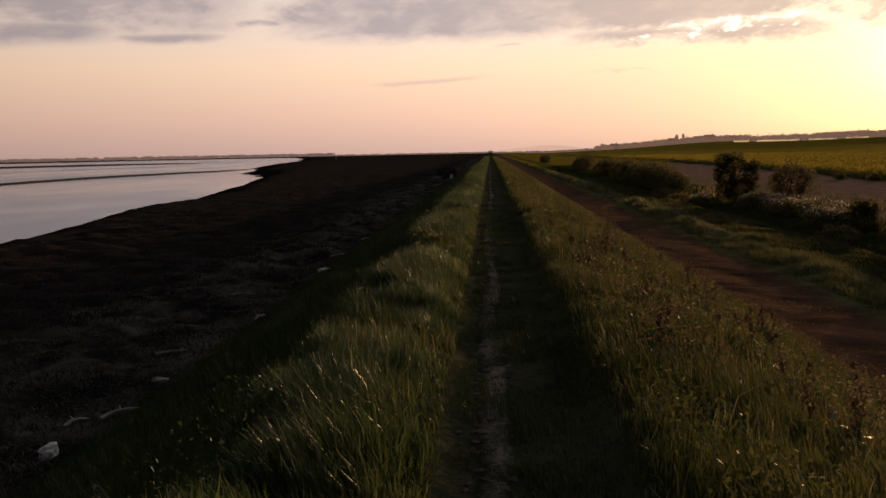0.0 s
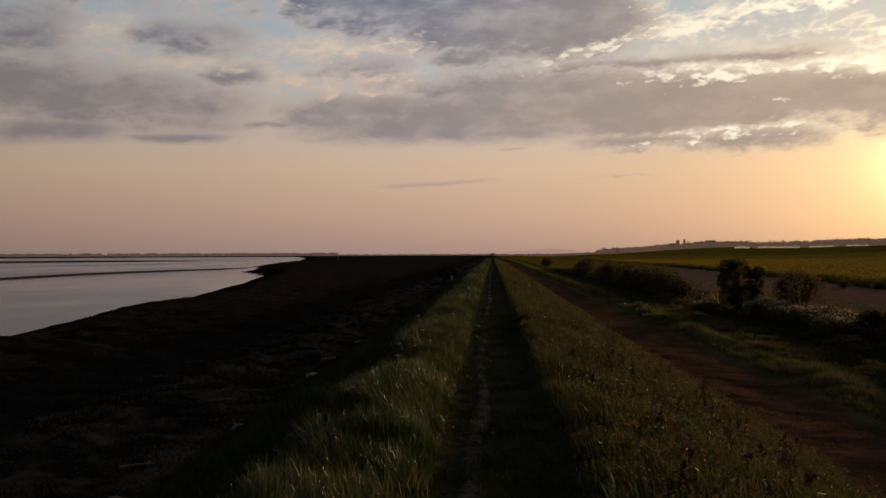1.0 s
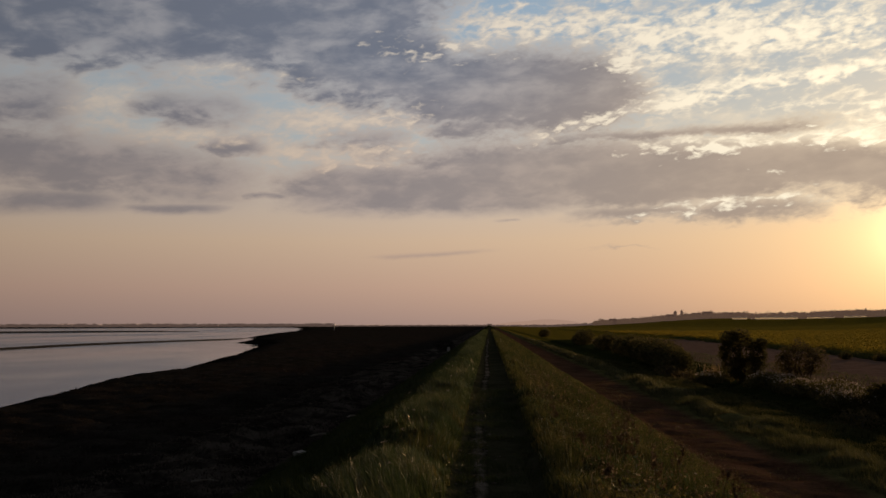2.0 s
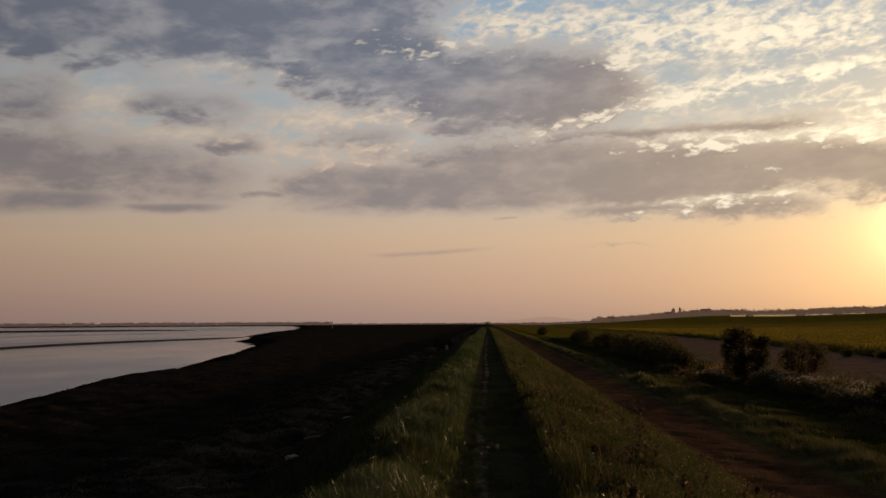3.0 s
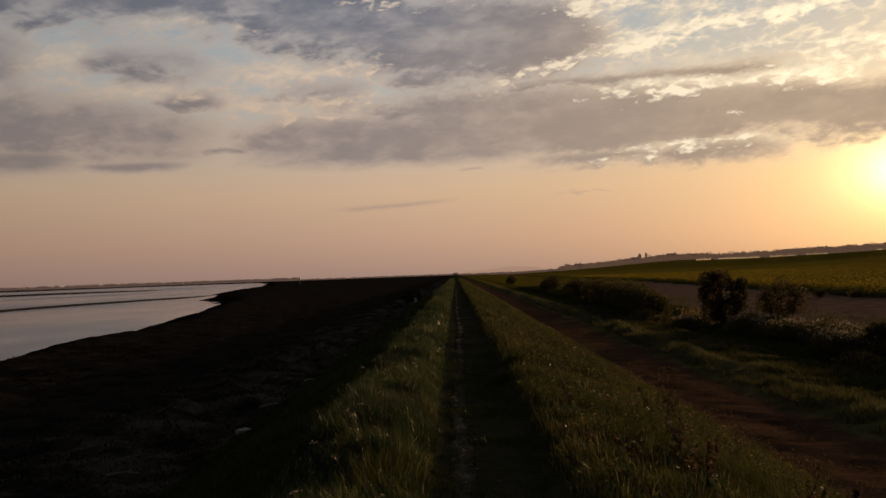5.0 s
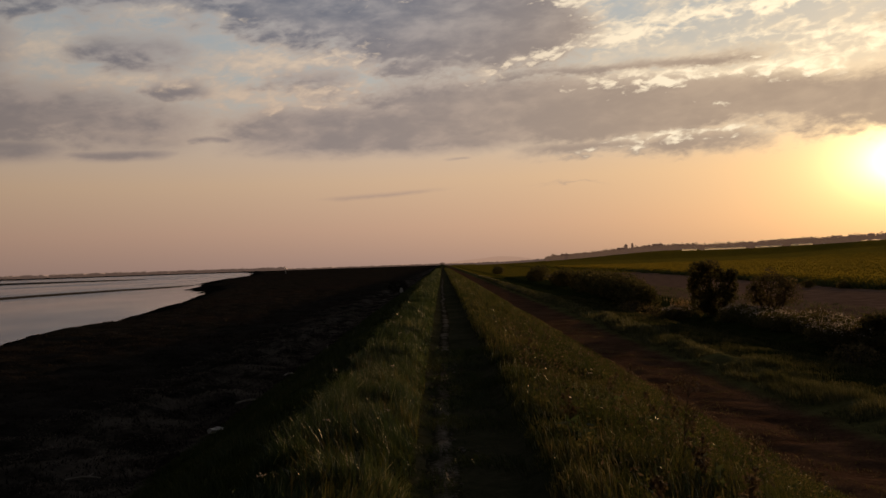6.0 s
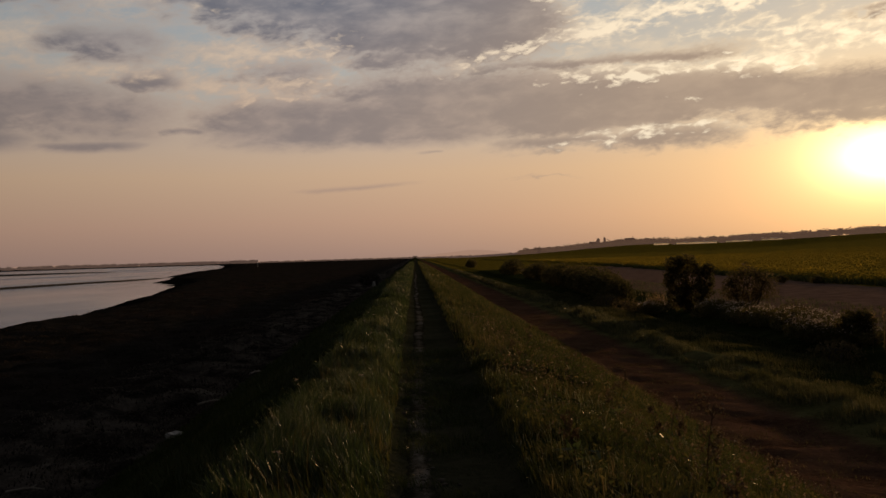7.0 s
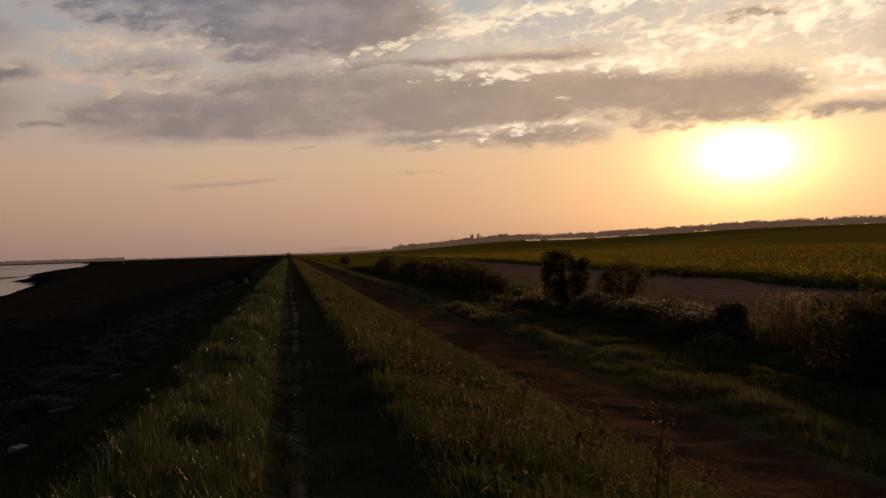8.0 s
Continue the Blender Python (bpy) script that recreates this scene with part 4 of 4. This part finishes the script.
path_line = tagged(new("path", worn_line()), "narrow worn line of pale stony earth along the dike path", "path", kind="structure")
rs = random.Random(5)
bm = bmesh.new()
for _ in range(420):
    sy = 1.5 + 24 * rs.random() ** 1.3
    s = rs.uniform(0.008, 0.028)
    sx = 0.14 + rs.gauss(0, 0.08)
    stone(bm, sx, sy, float(land(sx, sy)) + s * 0.2, s * 1.4, s, s * 0.55, rs)
me = bpy.data.meshes.new("path_stones")
bm.to_mesh(me)
bm.free()
me.materials.append(M_CHALK)
tagged(new("path_stones", me), "loose pale stones trodden into the path", "stones", kind="stuff")


# ---- washed-up things at the foot of the dike ----
def lump(name, x, y, sx, sy, sz, mat, label, category, group="", seed=0, turn=0.0):
    rnd = random.Random(seed)
    bm = bmesh.new()
    bmesh.ops.create_icosphere(bm, subdivisions=3, radius=1.0)
    for v in bm.verts:
        k = 1 + 0.45 * noise.noise(v.co * 1.7 + Vector((seed, 0, 0))) + 0.2 * noise.noise(v.co * 4.5 + Vector((0, seed, 0)))
        v.co = Vector((v.co.x * sx * k, v.co.y * sy * k, max(v.co.z, -0.35) * sz * k))
    me = bpy.data.meshes.new(name)
    bm.to_mesh(me)
    bm.free()
    me.materials.append(mat)
    ob = new(name, me)
    ob.matrix_world = pose(x, y, float(land(x, y)) + sz * 0.25, 0, 0, turn)
    return tagged(ob, label, category, group)


lump("plastic_sheet", -5.62, 11.9, 0.12, 0.2, 0.13, M_WHITE, "crumpled white plastic sheet washed up on the marsh", "litter", "washed-up litter", 3)
lump("plastic_sheet", -5.25, 31.4, 0.2, 0.16, 0.1, M_WHITE, "crumpled white plastic sheet washed up on the marsh", "litter", "washed-up litter", 7)
lump("plastic_tub", -5.5, 16.0, 0.16, 0.1, 0.06, M_DRIFT, "flattened grey plastic tub on the tideline", "litter", "washed-up litter", 9)
for i, (dx, dy, L, a) in enumerate(((-5.35, 13.7, 0.7, 60), (-5.9, 13.4, 0.5, 75), (-6.2, 19.0, 0.8, 20), (-5.3, 22.5, 0.6, 80), (-5.6, 37.0, 0.9, 45), (-6.8, 27.0, 0.7, 10), (-5.5, 44.0, 0.8, 70), (-5.2, 54.0, 1.0, 85))):
    bm = bmesh.new()
    tube(bm, [(-L / 2, 0, 0.0), (-L * 0.1, 0.04, 0.03), (L * 0.2, 0.02, 0.03), (L / 2, -0.05, 0.0)], 0.035, 0.018, 7)
    tube(bm, [(L * 0.05, 0.03, 0.03), (L * 0.2, 0.16, 0.07)], 0.016, 0.006, 5)
    me = bpy.data.meshes.new("driftwood")
    bm.to_mesh(me)
    bm.free()
    me.materials.append(M_DRIFT)
    ob = new("driftwood", me)
    ob.matrix_world = pose(dx, dy, float(land(dx, dy)) + 0.03, 0, 0, a)
    tagged(ob, "bleached driftwood branch on the tideline", "driftwood", "driftwood on the tideline")
bush("dead_bush", -6.6, 150.0, [(0, 0, 0.8, 1.6, 2.0, 0.9), (1.0, 1.0, 0.6, 1.0, 1.4, 0.7)], 900, 0.1, "dark dead bush at the foot of the dike", M_MARSH, 4)
lump("plastic_drum", -5.6, 146.0, 0.25, 0.25, 0.5, M_WHITE, "pale plastic drum stranded by the dead bush", "litter", "washed-up litter", 12)


def beacon(x, y):
    top = thing("beacon", x, y, float(land(x, y)) - 0.1, "slim white channel beacon on the far marsh edge", "beacon")
    bm = bmesh.new()
    tube(bm, [(0, 0, 0), (0, 0, 2), (0, 0, 4.2)], 0.25, 0.18, 8)
    part("pole", bm, M_WHITE, top)
    bm = bmesh.new()
    box(bm, -0.4, 0.4, -0.4, 0.4, 4.2, 5.0)
    part("lantern", bm, M_WHITE, top)


beacon(-118, 760)


# ---- the crop: one raised stand of flowering plants ----
def crop_edge(y):
    return 43.0 + 0.06 * np.minimum(y, 300.0) + (value_noise(np.asarray(y) * 0.07, np.asarray(y) * 0, 31) - 0.5) * 4


def crop():
    xs = np.array(spaced((0, 60, 0.8, 1.0), (60, 2500, 1.2, 1.06)))
    ys = np.array(spaced((20, 260, 0.9, 1.0), (260, 900, 1.2, 1.02)))
    U, Y = np.meshgrid(xs, ys)
    X = crop_edge(Y) + U
    rise = smooth(U, 0.0, 1.4)
    Z = land(X, Y) - 0.1 + rise * (0.85 + 0.5 * (value_noise(X * 0.5, Y * 0.5, 32) - 0.5) + 0.5 * (value_noise(X * 0.09, Y * 0.15, 33) - 0.5))
    V = np.stack([X, Y, Z], -1).reshape(-1, 3)
    w = len(xs)
    i = (np.arange(len(ys) - 1)[:, None] * w + np.arange(w - 1)[None]).ravel()
    return fast_mesh("crop_canopy", V, np.stack([i, i + 1, i + w + 1, i + w], -1), M_CROPTOP)


def crop_top():
    mat, n = material("crop_canopy")
    p = n.add("ShaderNodeNewGeometry").outputs["Position"]
    a, b, c = n.noise(p, 0.05, 4, 0.6), n.noise(p, 0.8, 4, 0.6), n.noise(p, 5.0, 3, 0.6)
    f = n.step(n.m("ADD", n.m("MULTIPLY", b, 0.6), n.m("MULTIPLY", c, 0.4)), 0.35, 0.65)
    col = n.mix(f, (0.13, 0.11, 0.02), (0.38, 0.28, 0.042))
    col = n.mix(n.m("MULTIPLY", n.step(a, 0.4, 0.6), 0.5), col, (0.22, 0.19, 0.03))
    finish(n, bsdf(n, col, 1.0, b, 1.0, 0.4, spec=0.0))
    return mat


M_CROPTOP = crop_top()
tagged(new("crop_canopy", crop()), "yellow-green flowering crop filling the far field", "crop", kind="stuff")
n = 210000
cy = 25 + 520 * rng.uniform(0, 1, n) ** 1.4
cx = crop_edge(cy) + 0.2 + 170 * rng.uniform(0, 1, n) ** 1.6
cz = land(cx, cy) + 0.85 + rng.uniform(-0.5, 0.5, n)
tagged(new("crop_plants", leaf_cloud("crop_plants", np.stack([cx, cy, cz], -1), 0.15, M_CROP, 0.5)), "yellow-green flowering crop plants along the field edge", "crop", kind="stuff")
# dark weedy strip between fallow and crop, and a far field hedge
x_, y_ = scatter(9000, -2.5, 0.6, 40, 330, 1.3)
blades("field_margin", crop_edge(y_) + x_, y_, rng.uniform(0.3, 0.9, len(x_)), rng.uniform(0.06, 0.16, len(x_)), M_TURF, "dark weedy margin between fallow field and crop", 0.4)
x_, y_ = scatter(9000, 22.5, 33, 45, 200, 1.3)
blades("fallow_weeds", x_, y_, rng.uniform(0.1, 0.35, len(x_)), rng.uniform(0.03, 0.08, len(x_)), M_VERGE, "sparse dry weeds on the fallow field", 0.5)


# ---- far woods, village, glasshouses, hills ----
def woods(bands, name, label, mat):
    """Far trees: a trunk and torn clusters of leaf cards each, along arcs of bearing and distance."""
    C, S = [], []
    for a0, a1, dist, spread, tall, count in bands:
        for _ in range(int(count * 1.5)):
            a, r = radians(rng.uniform(a0, a1)), dist + rng.uniform(-spread, spread)
            x, y = r * math.sin(a), r * math.cos(a)
            h = tall * rng.uniform(0.6, 1.15)
            z = float(land(x, y))
            for _ in range(3):
                cx, cyy, cz = x + rng.normal() * h * 0.3, y + rng.normal() * h * 0.3, z + h * rng.uniform(0.35, 0.7)
                C.append(lobe_points(28, cx, cyy, cz, h * 0.42, h * 0.42, h * 0.36, 0.3, 0.35))
    P = np.concatenate(C)
    tagged(new(name, leaf_cloud(name, P, 1.0, mat, 0.7)), label, "trees", kind="structure")


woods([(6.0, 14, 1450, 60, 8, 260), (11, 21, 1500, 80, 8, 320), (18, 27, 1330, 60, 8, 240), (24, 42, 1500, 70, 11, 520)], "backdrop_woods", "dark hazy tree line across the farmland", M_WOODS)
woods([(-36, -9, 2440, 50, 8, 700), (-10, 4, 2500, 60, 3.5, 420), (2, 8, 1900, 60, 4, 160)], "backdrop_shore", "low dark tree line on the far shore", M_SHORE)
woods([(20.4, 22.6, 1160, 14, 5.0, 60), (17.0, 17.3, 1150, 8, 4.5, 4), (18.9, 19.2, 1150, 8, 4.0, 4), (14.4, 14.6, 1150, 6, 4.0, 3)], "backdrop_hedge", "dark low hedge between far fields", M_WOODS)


def house(x, y, w, d, h, rh, turn, chimney=True):
    z = float(land(x, y)) - 0.3
    top = thing("house", x, y, z, "small dark far farmhouse with pitched roof", "house", "far houses", turn)
    bm = bmesh.new()
    box(bm, -w / 2, w / 2, -d / 2, d / 2, 0, h)
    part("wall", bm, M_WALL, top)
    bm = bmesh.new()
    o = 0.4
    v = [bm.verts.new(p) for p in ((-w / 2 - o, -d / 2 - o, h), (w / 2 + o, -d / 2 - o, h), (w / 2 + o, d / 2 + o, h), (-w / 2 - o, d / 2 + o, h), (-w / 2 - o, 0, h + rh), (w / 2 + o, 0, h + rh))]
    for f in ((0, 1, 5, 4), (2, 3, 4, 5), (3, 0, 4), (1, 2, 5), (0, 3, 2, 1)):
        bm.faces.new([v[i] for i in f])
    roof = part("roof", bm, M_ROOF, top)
    if chimney:
        bm = bmesh.new()
        box(bm, w * 0.28, w * 0.28 + 1.0, -0.5, 0.5, h + rh * 0.5, h + rh + 1.6)
        part("chimney", bm, M_WALL, roof)


for a, r, w, h in ((10.2, 1420, 12, 6), (11.6, 1430, 10, 6), (12.2, 1440, 14, 7), (13.4, 1440, 10, 5), (7.0, 1400, 9, 5)):
    house(r * math.sin(radians(a)), r * math.cos(radians(a)), w, 8, h, 3.5, -a + 10)


def silo(a, r, rad, tall):
    x, y = r * math.sin(radians(a)), r * math.cos(radians(a))
    top = thing("silo", x, y, float(land(x, y)) - 0.3, "tall dark farm silo above the far trees", "silo", "far silos")
    bm = bmesh.new()
    tube(bm, [(0, 0, 0), (0, 0, tall * 0.5), (0, 0, tall)], rad, rad, 14)
    part("drum", bm, M_WALL, top)
    bm = bmesh.new()
    tube(bm, [(0, 0, tall), (0, 0, tall + rad * 0.9)], rad * 1.05, 0.3, 14)
    part("cap", bm, M_ROOF, top)


silo(10.45, 1400, 2.2, 12)
silo(10.8, 1400, 1.6, 13)


def polytunnel(a0, a1, r, tall, depth):
    """A long block of milky tunnels: a front sheet and a row of arched bays."""
    p0 = Vector((r * math.sin(radians(a0)), r * math.cos(radians(a0)), 0))
    p1 = Vector((r * math.sin(radians(a1)), r * math.cos(radians(a1)), 0))
    L = (p1 - p0).length
    turn = math.degrees(math.atan2(p1.y - p0.y, p1.x - p0.x))
    mid = (p0 + p1) / 2
    z = float(min(land(p0.x, p0.y), land(mid.x, mid.y), land(p1.x, p1.y)))
    top = thing("polytunnel", mid.x, mid.y, z, "long low milky-white polytunnel block shining on far farmland", "polytunnel", "far polytunnels", turn)
    bm = bmesh.new()
    box(bm, -L / 2, L / 2, -depth / 2, -depth / 2 + 0.1, -1.5, tall * 0.6)
    part("front_sheet", bm, M_FILM, top)
    spans = max(3, int(L / 9))
    for s in range(spans):
        x0, w = -L / 2 + L * s / spans, L / spans
        bm = bmesh.new()
        rows = []
        for q in range(7):
            u = q / 6
            zz = tall * 0.6 + tall * 0.4 * math.sin(math.pi * u)
            rows.append([bm.verts.new((x0 + w * u, yy, zz)) for yy in (-depth / 2, depth / 2)])
        for q in range(6):
            bm.faces.new((rows[q][0], rows[q + 1][0], rows[q + 1][1], rows[q][1]))
        part("roof_bay", bm, M_FILM, top)


for a0, a1 in ((13.5, 14.3), (14.5, 16.9), (17.1, 18.8), (19.1, 21.0)):
    polytunnel(a0, a1, 1180, 3.0, 14)


def hills():
    az = np.linspace(-40, 60, 400)
    top = -2 + 22 * np.exp(-((az - 3.2) / 2.2) ** 2) + 20 * smooth(az, 8, 20) + 5 * value_noise(az * 0.9, az * 0, 41) + 6 * np.exp(-((az + 22) / 9) ** 2)
    V, F = [], []
    for i, (a, t) in enumerate(zip(np.radians(az), top)):
        for r, h in ((4150, -8), (4250, float(t)), (4450, float(t) * 0.6), (4480, -8)):
            V.append((r * math.sin(a), r * math.cos(a), h))
    for i in range(len(az) - 1):
        for j in range(3):
            F.append((i * 4 + j, (i + 1) * 4 + j, (i + 1) * 4 + j + 1, i * 4 + j + 1))
    # the haze over the hills is their own emission
    tagged(new("backdrop", fast_mesh("backdrop", np.array(V), np.array(F), distance("hills_haze_glow", (0.36, 0.225, 0.165)))), "low hazy hills on the horizon", "hills", kind="structure")


hills()
